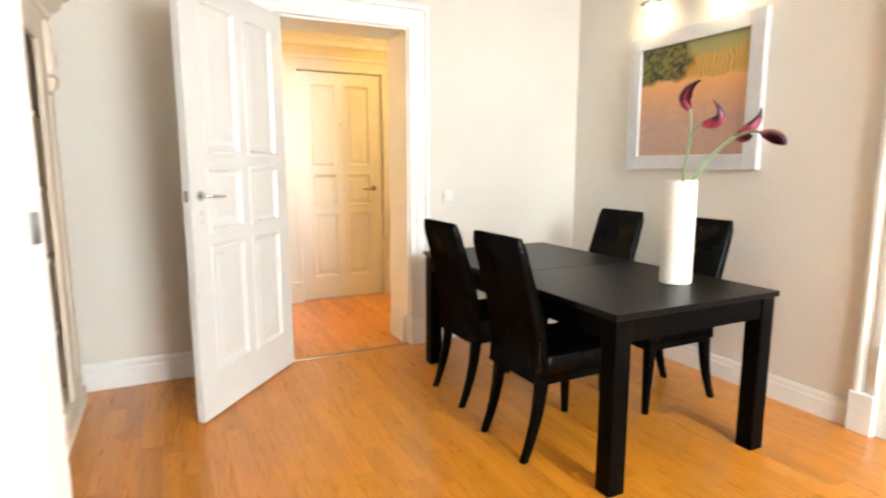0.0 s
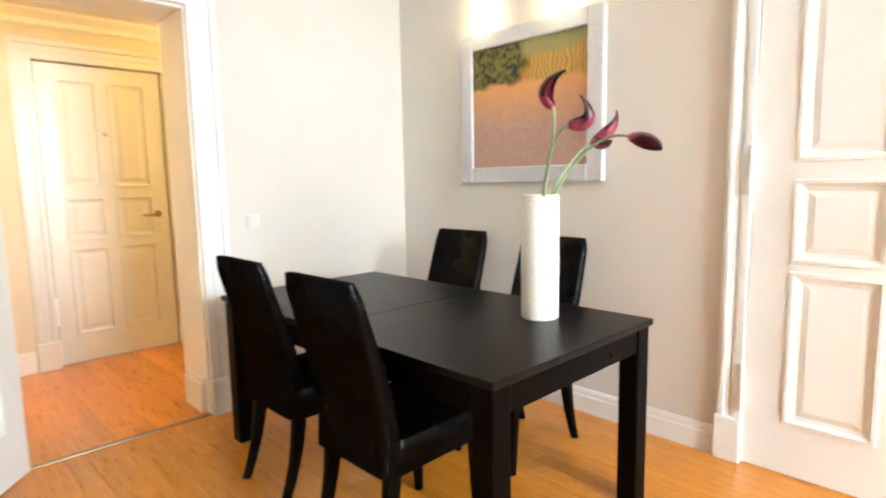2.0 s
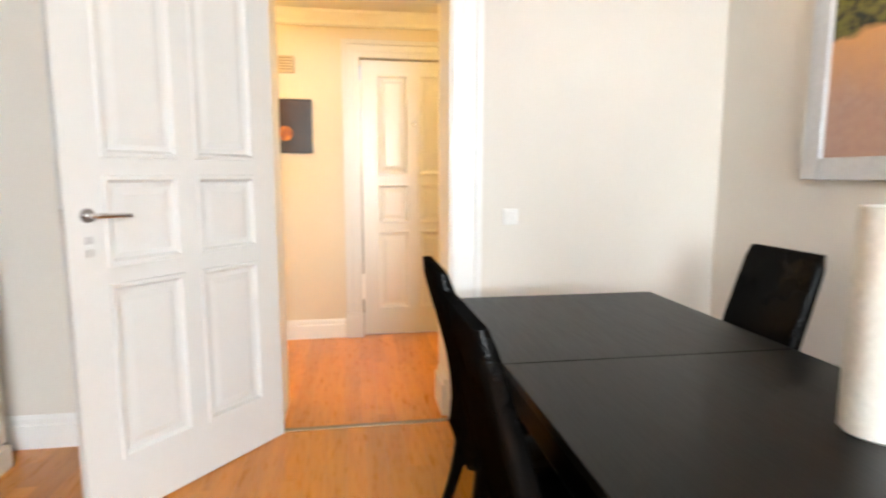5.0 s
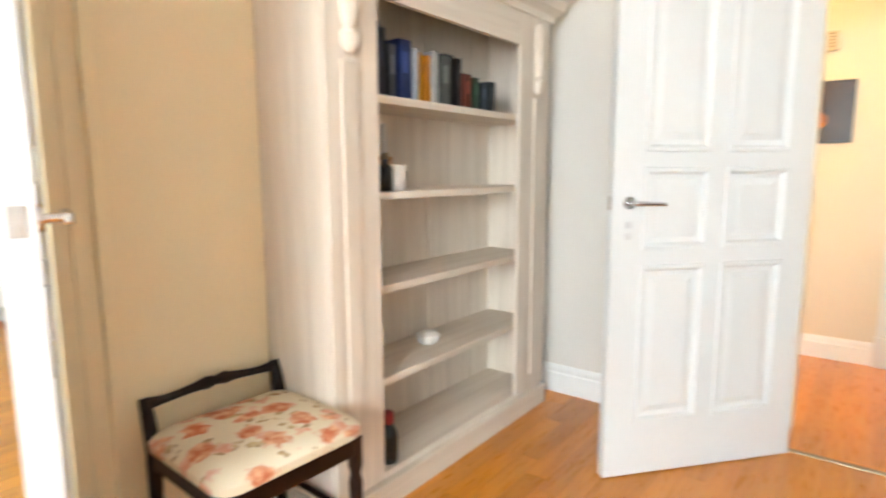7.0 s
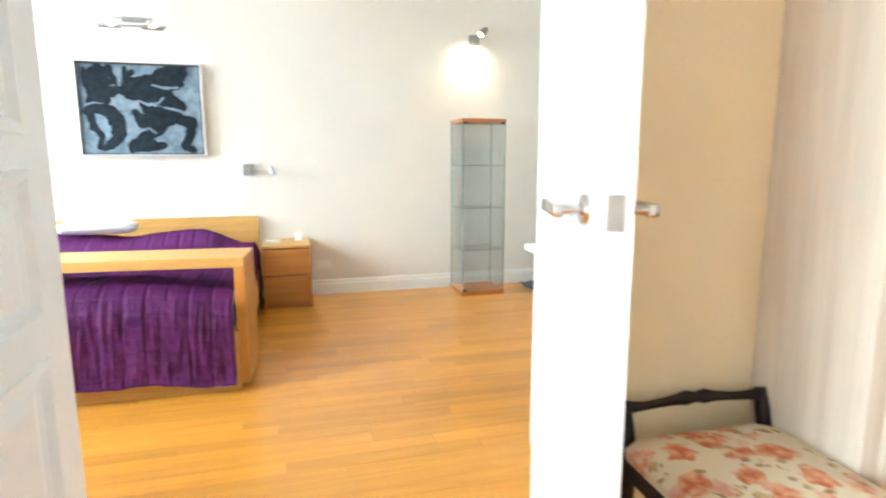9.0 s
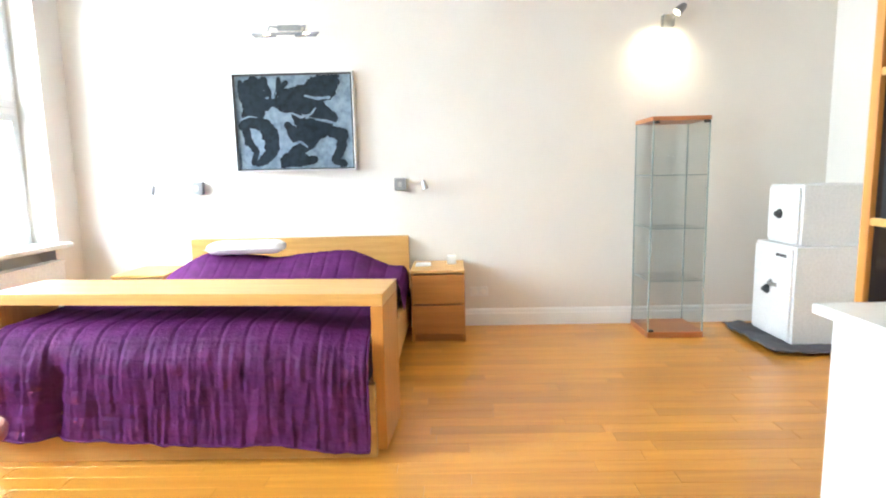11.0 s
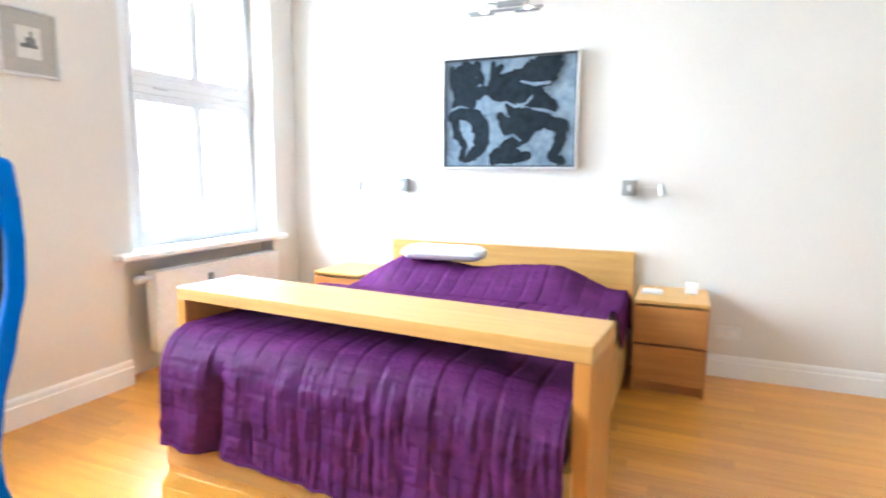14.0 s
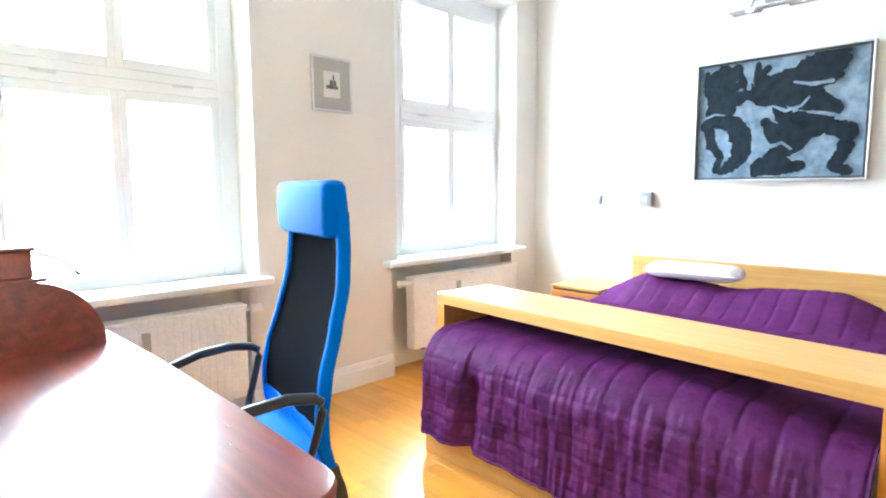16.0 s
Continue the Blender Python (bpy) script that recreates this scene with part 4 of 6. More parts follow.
def floral_cloth():
    """Cream cotton printed with roses and small sprigs."""
    m = bpy.data.materials.new("floral_cloth")
    m.use_nodes = True
    n, l = m.node_tree.nodes, m.node_tree.links
    b = n["Principled BSDF"]
    b.inputs["Roughness"].default_value = 0.85
    tc, nz = n.new("ShaderNodeTexCoord"), n.new("ShaderNodeTexNoise")
    nz.inputs["Scale"].default_value, nz.inputs["Detail"].default_value = 30, 5
    l.new(tc.outputs["Object"], nz.inputs[0])
    warp = n.new("ShaderNodeMix")
    warp.data_type = "RGBA"
    warp.inputs[0].default_value = 0.06
    l.new(tc.outputs["Object"], warp.inputs[6])
    l.new(nz.outputs["Color"], warp.inputs[7])

    def motif(scale, lo, hi, keep, below, dark, light):
        """Scattered blots in two colours laid over what is below."""
        v = n.new("ShaderNodeTexVoronoi")
        v.inputs["Scale"].default_value = scale
        l.new(warp.outputs[2], v.inputs[0])
        sep = n.new("ShaderNodeSeparateColor")
        l.new(v.outputs["Color"], sep.inputs[0])
        size, mask = n.new("ShaderNodeMapRange"), n.new("ShaderNodeMath")
        size.inputs[1].default_value, size.inputs[2].default_value = lo, hi
        size.inputs[3].default_value, size.inputs[4].default_value = 1.0, 0.0
        l.new(v.outputs["Distance"], size.inputs[0])
        mask.operation = "LESS_THAN"
        mask.inputs[1].default_value = keep
        l.new(sep.outputs[0], mask.inputs[0])
        both = n.new("ShaderNodeMath")
        both.operation = "MULTIPLY"
        l.new(size.outputs[0], both.inputs[0])
        l.new(mask.outputs[0], both.inputs[1])
        tone, tmix = n.new("ShaderNodeMapRange"), n.new("ShaderNodeMix")
        tone.inputs[1].default_value, tone.inputs[2].default_value = 0.4, 0.62
        l.new(nz.outputs[0], tone.inputs[0])
        tmix.data_type = "RGBA"
        l.new(tone.outputs[0], tmix.inputs[0])
        tmix.inputs[6].default_value, tmix.inputs[7].default_value = (*dark, 1), (*light, 1)
        out = n.new("ShaderNodeMix")
        out.data_type = "RGBA"
        l.new(both.outputs[0], out.inputs[0])
        if isinstance(below, tuple):
            out.inputs[6].default_value = (*below, 1)
        else:
            l.new(below, out.inputs[6])
        l.new(tmix.outputs[2], out.inputs[7])
        return out.outputs[2]

    c = motif(26, 0.3, 0.42, 0.5, (0.8, 0.70, 0.52), (0.34, 0.2, 0.09), (0.62, 0.46, 0.24))
    c = motif(17, 0.34, 0.46, 0.6, c, (0.72, 0.34, 0.22), (0.8, 0.56, 0.42))
    c = motif(11.5, 0.4, 0.52, 0.7, c, (0.60, 0.17, 0.07), (0.82, 0.48, 0.28))
    l.new(c, b.inputs["Base Color"])
    bp = n.new("ShaderNodeBump")
    bp.inputs["Strength"].default_value, bp.inputs["Distance"].default_value = 0.3, 0.002
    l.new(nz.outputs[0], bp.inputs["Height"])
    l.new(bp.outputs[0], b.inputs["Normal"])
    return m


def side_chair():
    """A low-backed chair that faces local +x; the origin is under the middle of its back."""
    ob = thing("side_chair", "dark turned wood low-backed chair with a floral cushion seat", "chair", at=(-0.625, 1.966, 0), rz=-2)
    legp = [(0, 0.014), (0.02, 0.02), (0.06, 0.016), (0.1, 0.022), (0.13, 0.016), (0.2, 0.02), (0.28, 0.024), (0.31, 0.017), (0.34, 0.025), (0.38, 0.024), (0.43, 0.024)]
    for yy in (-0.225, 0.225):
        part("front_leg", turned(bmesh.new(), legp, (0.41, yy * 0.98), 12), DARKWOOD, ob, smooth=True)
        bm = bmesh.new()
        rod(bm, [(-0.02, yy, 0), (0.0, yy, 0.2), (0.01, yy, 0.43), (-0.012, yy, 0.53), (-0.03, yy, 0.588)], [0.017, 0.02, 0.023, 0.021, 0.017], 10)
        part("back_post", bm, DARKWOOD, ob, smooth=True)
    bm = bmesh.new()
    rod(bm, [(-0.025, -0.24 + 0.48 * i / 16, 0.575 + 0.006 * math.cos((i - 8) * 0.5)) for i in range(17)], [0.012, 0.018, 0.014, 0.013, 0.013, 0.014, 0.016, 0.022, 0.015, 0.022, 0.016, 0.014, 0.013, 0.013, 0.014, 0.018, 0.012], 10)
    part("top_rail", bm, DARKWOOD, ob, smooth=True)
    for q in ((0.0, 0.43, -0.235, -0.205, 0.38, 0.435), (0.0, 0.43, 0.205, 0.235, 0.38, 0.435), (0.395, 0.43, -0.205, 0.205, 0.38, 0.435), (-0.005, 0.02, -0.205, 0.205, 0.38, 0.435)):
        part("seat_rail", new_bm(q, bevel=0.004), DARKWOOD, ob)
    for yy in (-0.22, 0.22):
        part("stretcher", rod(bmesh.new(), [(0.0, yy, 0.16), (0.41, yy, 0.16)], 0.011), DARKWOOD, ob, smooth=True)
    part("stretcher", rod(bmesh.new(), [(0.41, -0.22, 0.21), (0.41, 0.22, 0.21)], 0.011), DARKWOOD, ob, smooth=True)
    rings = []
    for z, g in ((0.43, -0.01), (0.445, 0.01), (0.47, 0.012), (0.49, -0.005), (0.503, -0.05), (0.51, -0.12)):
        rings.append(rounded(0.215, 0, z, 0.218 + g, 0.238 + g, 0.06 if g > -0.1 else 0.03, 5))
    part("cushion", loft(bmesh.new(), rings), floral_cloth(), ob, "cream cushion with red and orange flowers", True)
    return ob


side_chair()


def switch(name, label, at, face, double=False):
    """A small white plate; face: the axis and sign it looks along."""
    ob = thing(name, label, "socket" if double else "switch", at=at, rz={"-y": 0, "+x": 90, "-x": -90}[face])
    w = 0.075 if double else 0.04
    part("plate", new_bm((-w, w, -0.012, 0, -0.04, 0.04), bevel=0.003), WHITEPLAST, ob)
    if double:
        for s in (-0.036, 0.036):
            bm = bmesh.new()
            loft(bm, [circle((s, -0.0125, 0), 0.024, 18, "y"), circle((s, -0.0145, 0), 0.022, 18, "y")])
            part("outlet", bm, CERAMIC, ob, smooth=True)
    else:
        part("rocker", new_bm((-0.028, 0.028, -0.018, -0.011, -0.028, 0.028), bevel=0.003), WHITEPLAST, ob)
    return ob


switch("light_switch", "white light switch beside the doorway", (1.968, NORTH, 1.067), "-y")
switch("wall_socket", "white double wall socket above the skirting board", (BEDWEST, 1.10, 0.285), "+x", True)

# ---- hallway ----
CANDLEPIC = material("dark_picture", (0.012, 0.008, 0.007), 0.3, scale=5, second=(0.05, 0.02, 0.008))
ob = picture("hall_picture", "small dark unframed picture with an orange glow", HALLN, 0.60, 0.885, 1.435, 1.83, 0.008, 0.02, BLACKPLAST, CANDLEPIC, "y")
bm = bmesh.new()
loft(bm, [circle((0.69, HALLN - 0.0125, 1.58), 0.001, 16, "y"), circle((0.69, HALLN - 0.0135, 1.58), 0.055, 16, "y")], cap=False)
part("orange_shape", bm, material("orange_paint", (0.6, 0.2, 0.02), 0.5, scale=25, second=(0.25, 0.06, 0.01)), ob, "orange glowing shape")
ob = thing("door_chime", "small beige door chime box high on the wall", "chime", at=(0.71, HALLN, 2.075))
part("case", new_bm((-0.06, 0.06, -0.04, 0, -0.06, 0.06), bevel=0.006), material("beige_plastic", (0.5, 0.4, 0.25), 0.5), ob)
part("grille", new_bm(*[(-0.045, 0.045, -0.0425, -0.04, -0.04 + 0.02 * i, -0.032 + 0.02 * i) for i in range(5)]), BRASS, ob)
ob = thing("door_viewer", "small round brass door viewer", "viewer", at=(1.65, HALLN + 0.01, 1.66))
bm = bmesh.new()
loft(bm, [circle((0, 0, 0), 0.016, 16, "y"), circle((0, -0.008, 0), 0.013, 16, "y")])
part("rim", bm, CHROME, ob, smooth=True)
for x in (-0.05, 2.75):
    ob = thing("ceiling_lamp", "round opal ceiling lamp giving warm light in the hallway", "lamp", "hallway lamps", at=(x, 4.78, HALLTOP))
    part("base", turned(bmesh.new(), [(-0.03, 0.09), (-0.002, 0.1)], n=24), CHROME, ob, smooth=True)
    part("rose", turned(bmesh.new(), [(-0.1, 0.012), (-0.03, 0.012)], n=12), BRASS, ob, smooth=True)


# ---- bedroom ----
def bed():
    ob = thing("bed", "birch veneer double bed frame with a plain headboard", "bed")
    y0, y1 = -1.235, 0.535
    part("headboard", new_bm((-4.685, -4.635, y0, y1, 0.05, 0.765), bevel=0.003), BIRCH, ob)
    part("footboard", new_bm((-2.545, -2.50, y0 + 0.04, y1, 0.0, 0.34), bevel=0.003), BIRCH, ob)
    for a in (y0, y1 - 0.03):
        part("side_rail", new_bm((-4.635, -2.545, a, a + 0.03, 0.08, 0.34), bevel=0.003), BIRCH, ob)
    part("foot", new_bm((-4.68, -4.62, y0 + 0.001, y0 + 0.06, 0, 0.05)), BIRCHZ, ob)
    part("foot", new_bm((-4.68, -4.62, y1 - 0.06, y1 - 0.001, 0, 0.05)), BIRCHZ, ob)
    ob = thing("mattress", "pale mattress lying in the bed frame", "mattress")
    rings = [rounded(-3.62, -0.35, z, 1.0 + g, 0.84 + g, 0.06, 4) for z, g in ((0.2, -0.02), (0.22, 0), (0.42, 0), (0.46, -0.04))]
    part("body", loft(bmesh.new(), rings), LINEN, ob, smooth=True)


def bed_quilt():
    """One quilted cover, over pillows at the head and hanging over the foot."""
    ob = thing("bed_quilt", "crumpled purple quilted bedspread hanging over the bed", "bedspread")
    bm = bmesh.new()
    nu, nv = 300, 330
    flat, bend, drop, top = 1.885, 0.284, 0.355, 0.60
    r = bend / (math.pi / 2)
    south, north = 0.80, 0.855

    def ease(u):
        u = min(1.0, max(0.0, u))
        return u * u * (3 - 2 * u)

    rows = []
    for i in range(nu + 1):
        s = (flat + bend + drop) * i / nu
        row = []
        for k in range(nv + 1):
            v = -1.0 + 2.0 * k / nv
            yy = -1.03 + (1.915 + 0.27 * ease((0.85 - s) / 0.4)) * (v + 1) / 2
            side = max(0.0, yy - north, -yy - south)
            sag = 0.11 * ease((0.95 - s) / 0.5)
            d = 0.0
            if s < flat:
                x, z, nx, nz = -4.52 + s, top - sag, 0.0, 1.0
                head = max(0.0, 1 - abs(s - 0.26) / 0.46)
                lump = 0.5 - 0.5 * math.cos((yy + 0.08) * 2 * math.pi / 0.86)
                fall = ease((abs(yy + 0.03) - 0.5) / 0.42)
                z += (0.17 + 0.045 * lump - 0.1 * fall + 0.03 * noise.noise((yy * 3, s * 3, 5))) * ease(head)
                z += 0.012 * ease(s - 0.6) * noise.noise((yy * 2.2, s * 2.0, 7))
                z -= 0.045 * ease((yy - 0.35) / 0.5) * ease((s - 1.0) / 0.5)
            elif s < flat + bend:
                a = (s - flat) / r
                x, z, nx, nz = -4.52 + flat + r * math.sin(a), top - r + r * math.cos(a), math.sin(a), math.cos(a)
                z -= 0.045 * ease((yy - 0.35) / 0.5)
            else:
                d = (s - flat - bend) * (0.80 + 0.1 * ease((yy + 0.6) / 0.8))
                x, z, nx, nz = -4.52 + flat + r + 0.04 * d, top - r - d, 1.0, 0.0
                z -= 0.045 * ease((yy - 0.35) / 0.5)
            y = yy
            if side > 0:
                turn = min(1.0, side / 0.09)
                z -= max(0.0, side - 0.03) * 0.93 * (1.0 if yy > 0 or d == 0 else 0.35)
                y = north + 0.032 * turn + 0.02 * side if yy > 0 else -(south + 0.05 * turn + 0.1 * side)
                if yy < 0 and s > flat:
                    x -= side * 0.55 * ease((s - flat) / bend)
            wave = noise.noise((yy * 3.1, s * 0.8, 4.0)) + 0.5 * noise.noise((yy * 15, s * 2.0, 9.0))
            crumple = noise.noise((yy * 9 + 2 * s, s * 7, 1.5)) + 0.6 * noise.noise((yy * 30, s * 12, 2.5))
            lane = yy + 0.006 * noise.noise((yy * 4, s * 3, 2.0))
            off = abs((lane / 0.108 + 0.5) % 1.0 - 0.5) * 0.108
            seam = 1 - math.exp(-(off / 0.009) ** 2)
            stitch = abs(((s + 0.01 * noise.noise((yy * 5, 3.0, 1.0))) / 0.075 + 0.5) % 1.0 - 0.5) * 0.075
            cross = 1 - math.exp(-(stitch / 0.007) ** 2)
            face = ease((s - flat - 0.1) / 0.12)
            puff = 0.0055 * seam + 0.005 * cross * (0.2 + 0.75 * face) + 0.003 * crumple + 0.004 * wave
            if face > 0:
                gather = noise.noise((yy * 55, s * 3.5, 6.0)) + 0.7 * noise.noise((yy * 95, s * 9, 3.0))
                crease = abs(noise.noise((yy * 30 + 0.8 * s, s * 3.2, 11.0))) + 0.6 * abs(noise.noise((yy * 13, s * 16, 12.0)))
                puff += face * (0.006 * wave + 0.005 * crumple + 0.003 * gather - 0.012 * crease)
                fold = math.exp(-((yy + 0.50 + 0.12 * d) / 0.045) ** 2)
                swell = math.exp(-((yy + 0.61 + 0.1 * d) / 0.06) ** 2)
                puff += ease((s - flat - 0.14) / 0.2) * (0.022 * swell - 0.055 * fold)
            hem = (0.016 * noise.noise((yy * 2.5, 1, 8)) + 0.008 * noise.noise((yy * 12, 1, 3))) * max(0, i - nu + 24) / 24
            row.append(bm.verts.new((x + nx * puff, -0.35 + y, z + nz * puff + hem)))
        rows.append(row)
    for a, b in zip(rows, rows[1:]):
        for k in range(nv):
            bm.faces.new((a[k], a[k + 1], b[k + 1], b[k]))
    cover = part("cover", bm, PURPLE, ob)
    cover.data.shade_smooth()
    cover.modifiers.new("thickness", "SOLIDIFY").thickness = 0.006
    hem = [tuple(v.co) for i, v in enumerate(cover.data.vertices) if i // (nv + 1) == nu and i % 4 == 0]
    part("hem", rod(bmesh.new(), hem, 0.006, 6), PURPLE, ob, "stitched purple hem", True)


bed()
bed_quilt()


def pillow():
    ob = thing("pillow", "long flat white pillow lying against the headboard", "pillow", at=(-4.27, -0.645, 0.742), rz=95)
    rings = []
    for i in range(15):
        s = -1 + 2 * i / 14
        e = max(0.25, (1 - s ** 12)) ** 0.5
        ring = []
        for k in range(20):
            a = 2 * math.pi * k / 20
            ca, sa = math.cos(a), math.sin(a)
            ring.append((s * 0.275, 0.13 * e * math.copysign(abs(ca) ** 0.7, ca), 0.048 * e * math.copysign(abs(sa) ** 0.7, sa) + 0.006 * noise.noise((s * 5, ca * 2, sa))))
        rings.append(ring)
    part("body", loft(bmesh.new(), rings), LINEN, ob, smooth=True)
    part("piping", rod(bmesh.new(), [(-0.265 + 0.53 * i / 12, -0.13, 0.0) for i in range(13)], 0.005), LINEN, ob, smooth=True)


pillow()


def overbed_table():
    ob = thing("overbed_table", "birch veneer table bridging the foot of the bed", "table", at=(-2.684, -1.301, 0), rz=-4.5)
    l, d = 1.885, 0.36
    part("tabletop", new_bm((-d, 0, 0, l, 0.685, 0.74), bevel=0.003), BIRCH, ob)
    for a in (0.0, l - 0.055):
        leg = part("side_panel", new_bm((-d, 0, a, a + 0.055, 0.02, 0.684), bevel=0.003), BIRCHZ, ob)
        for x in (-d + 0.06, -0.06):
            bm = bmesh.new()
            loft(bm, [circle((x, a + 0.018, 0.013), 0.013, 12, "y"), circle((x, a + 0.037, 0.013), 0.013, 12, "y")])
            part("castor", bm, BLACKPLAST, leg, smooth=True)
    return ob


overbed_table()


def nightstand(at, label):
    ob = thing("nightstand", label, "nightstand", "nightstands beside the bed", at=at)
    w, d, h = 0.40, 0.48, 0.55
    part("top_panel", new_bm((0, d, 0, w, h - 0.02, h), bevel=0.002), BIRCH, ob)
    for a in (0.0, w - 0.02):
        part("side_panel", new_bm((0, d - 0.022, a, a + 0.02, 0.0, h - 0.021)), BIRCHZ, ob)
    part("back_panel", new_bm((0, 0.01, 0.02, w - 0.02, 0.04, h - 0.021)), BIRCH, ob)
    part("plinth", new_bm((0.02, d - 0.05, 0.02, w - 0.02, 0.0, 0.06)), DRAWER, ob)
    for z0, z1 in ((0.065, 0.285), (0.297, 0.515)):
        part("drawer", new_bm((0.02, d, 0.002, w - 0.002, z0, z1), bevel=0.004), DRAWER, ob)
    return ob


nightstand((-4.69, 0.575, 0), "birch two-drawer nightstand with a white device on it")
nightstand((-4.69, -1.66, 0), "birch two-drawer nightstand near the window")
ob = thing("telephone", "small white cordless telephone base on the nightstand", "telephone", at=(-4.45, 0.66, 0.55))
part("base", new_bm((-0.05, 0.05, -0.06, 0.06, 0, 0.018), bevel=0.006), WHITEPLAST, ob)
part("cable", rod(bmesh.new(), [(-0.05, 0, 0.01), (-0.12, 0.02, 0.006), (-0.2, 0.01, 0.006)], 0.003), WHITEPLAST, ob)
ob = thing("alarm_clock", "small white upright clock on the nightstand", "clock", at=(-4.5, 0.88, 0.55))
part("case", new_bm((-0.02, 0.02, -0.035, 0.035, 0, 0.07), bevel=0.008), WHITEPLAST, ob)
part("dial", new_bm((0.02, 0.0215, -0.024, 0.024, 0.015, 0.055)), LINEN, ob)


def abstract_canvas(ob):
    """Dark plain shapes brushed on a blue-grey ground: two leaning forms of curved strokes."""
    ink = material("dark_brush_paint", (0.014, 0.021, 0.029), 0.75, vary=0.35, scale=18, spec=0.15)
    x = BEDWEST + 0.029
    strokes = [
        [(-0.70, 1.97, 0.05), (-0.66, 1.93, 0.06), (-0.67, 1.84, 0.045), (-0.70, 1.79, 0.05), (-0.62, 1.76, 0.045)],
        [(-0.76, 1.66, 0.035), (-0.68, 1.70, 0.05), (-0.58, 1.66, 0.05), (-0.53, 1.56, 0.06), (-0.54, 1.45, 0.05), (-0.62, 1.38, 0.03), (-0.66, 1.36, 0.02)],
        [(-0.74, 1.64, 0.03), (-0.72, 1.54, 0.03), (-0.66, 1.46, 0.025), (-0.69, 1.37, 0.02)],
        [(-0.57, 2.02, 0.02), (-0.55, 1.94, 0.025), (-0.50, 1.88, 0.03), (-0.56, 1.80, 0.025), (-0.64, 1.82, 0.02)],
        [(-0.40, 1.99, 0.02), (-0.46, 1.93, 0.025), (-0.38, 1.90, 0.035), (-0.25, 1.93, 0.045), (-0.12, 1.98, 0.07), (-0.04, 1.96, 0.05)],
        [(-0.44, 1.80, 0.035), (-0.34, 1.82, 0.06), (-0.22, 1.82, 0.075), (-0.12, 1.76, 0.06), (-0.03, 1.71, 0.04), (-0.12, 1.66, 0.03), (-0.24, 1.68, 0.03)],
        [(-0.40, 1.66, 0.03), (-0.34, 1.58, 0.05), (-0.22, 1.60, 0.055), (-0.10, 1.62, 0.05), (0.03, 1.58, 0.04), (0.02, 1.48, 0.035), (-0.03, 1.38, 0.03), (0.04, 1.35, 0.025)],
        [(-0.20, 1.56, 0.05), (-0.30, 1.48, 0.05), (-0.40, 1.40, 0.04), (-0.46, 1.36, 0.03), (-0.30, 1.37, 0.03), (-0.20, 1.39, 0.03)],
        [(-0.66, 2.02, 0.03), (-0.61, 1.99, 0.02), (-0.58, 2.03, 0.012)],
        [(-0.14, 2.03, 0.02), (-0.06, 2.02, 0.035), (0.01, 2.03, 0.015)],
        [(-0.76, 2.0, 0.018), (-0.755, 1.93, 0.024), (-0.74, 1.87, 0.035), (-0.70, 1.83, 0.05)],
        [(-0.66, 1.86, 0.065), (-0.68, 1.78, 0.06), (-0.73, 1.745, 0.035)],
        [(-0.60, 1.84, 0.03), (-0.5, 1.84, 0.028), (-0.44, 1.83, 0.04)],
        [(-0.68, 1.98, 0.012), (-0.62, 1.95, 0.034), (-0.55, 1.98, 0.014)],
        [(-0.67, 1.92, 0.012), (-0.60, 1.90, 0.034), (-0.54, 1.90, 0.012)],
        [(-0.455, 2.02, 0.015), (-0.45, 1.94, 0.024), (-0.42, 1.86, 0.045)],
        [(-0.17, 1.99, 0.02), (-0.09, 1.93, 0.055), (-0.0, 1.985, 0.03)],
        [(-0.16, 1.89, 0.03), (-0.08, 1.88, 0.04), (-0.02, 1.90, 0.016)],
        [(-0.33, 1.74, 0.035), (-0.28, 1.66, 0.045), (-0.25, 1.6, 0.055)],
        [(-0.42, 1.40, 0.04), (-0.35, 1.43, 0.05), (-0.26, 1.40, 0.025)],
    ]
    dark = len(strokes)
    strokes += [
        [(-0.78, 1.705, 0.008), (-0.70, 1.735, 0.006), (-0.64, 1.725, 0.003)],
        [(-0.50, 1.79, 0.008), (-0.485, 1.70, 0.014), (-0.46, 1.60, 0.014), (-0.46, 1.47, 0.01)],
        [(-0.25, 1.885, 0.008), (-0.16, 1.862, 0.011), (-0.06, 1.868, 0.012)],
        [(-0.17, 1.70, 0.006), (-0.10, 1.69, 0.010), (0.01, 1.66, 0.010)],
        [(-0.36, 1.755, 0.006), (-0.29, 1.72, 0.010), (-0.21, 1.74, 0.008), (-0.17, 1.79, 0.005)],
        [(-0.38, 1.51, 0.010), (-0.30, 1.53, 0.009), (-0.25, 1.49, 0.007)],
        [(-0.53, 1.99, 0.010), (-0.50, 1.93, 0.012), (-0.50, 1.88, 0.014)],
    ]
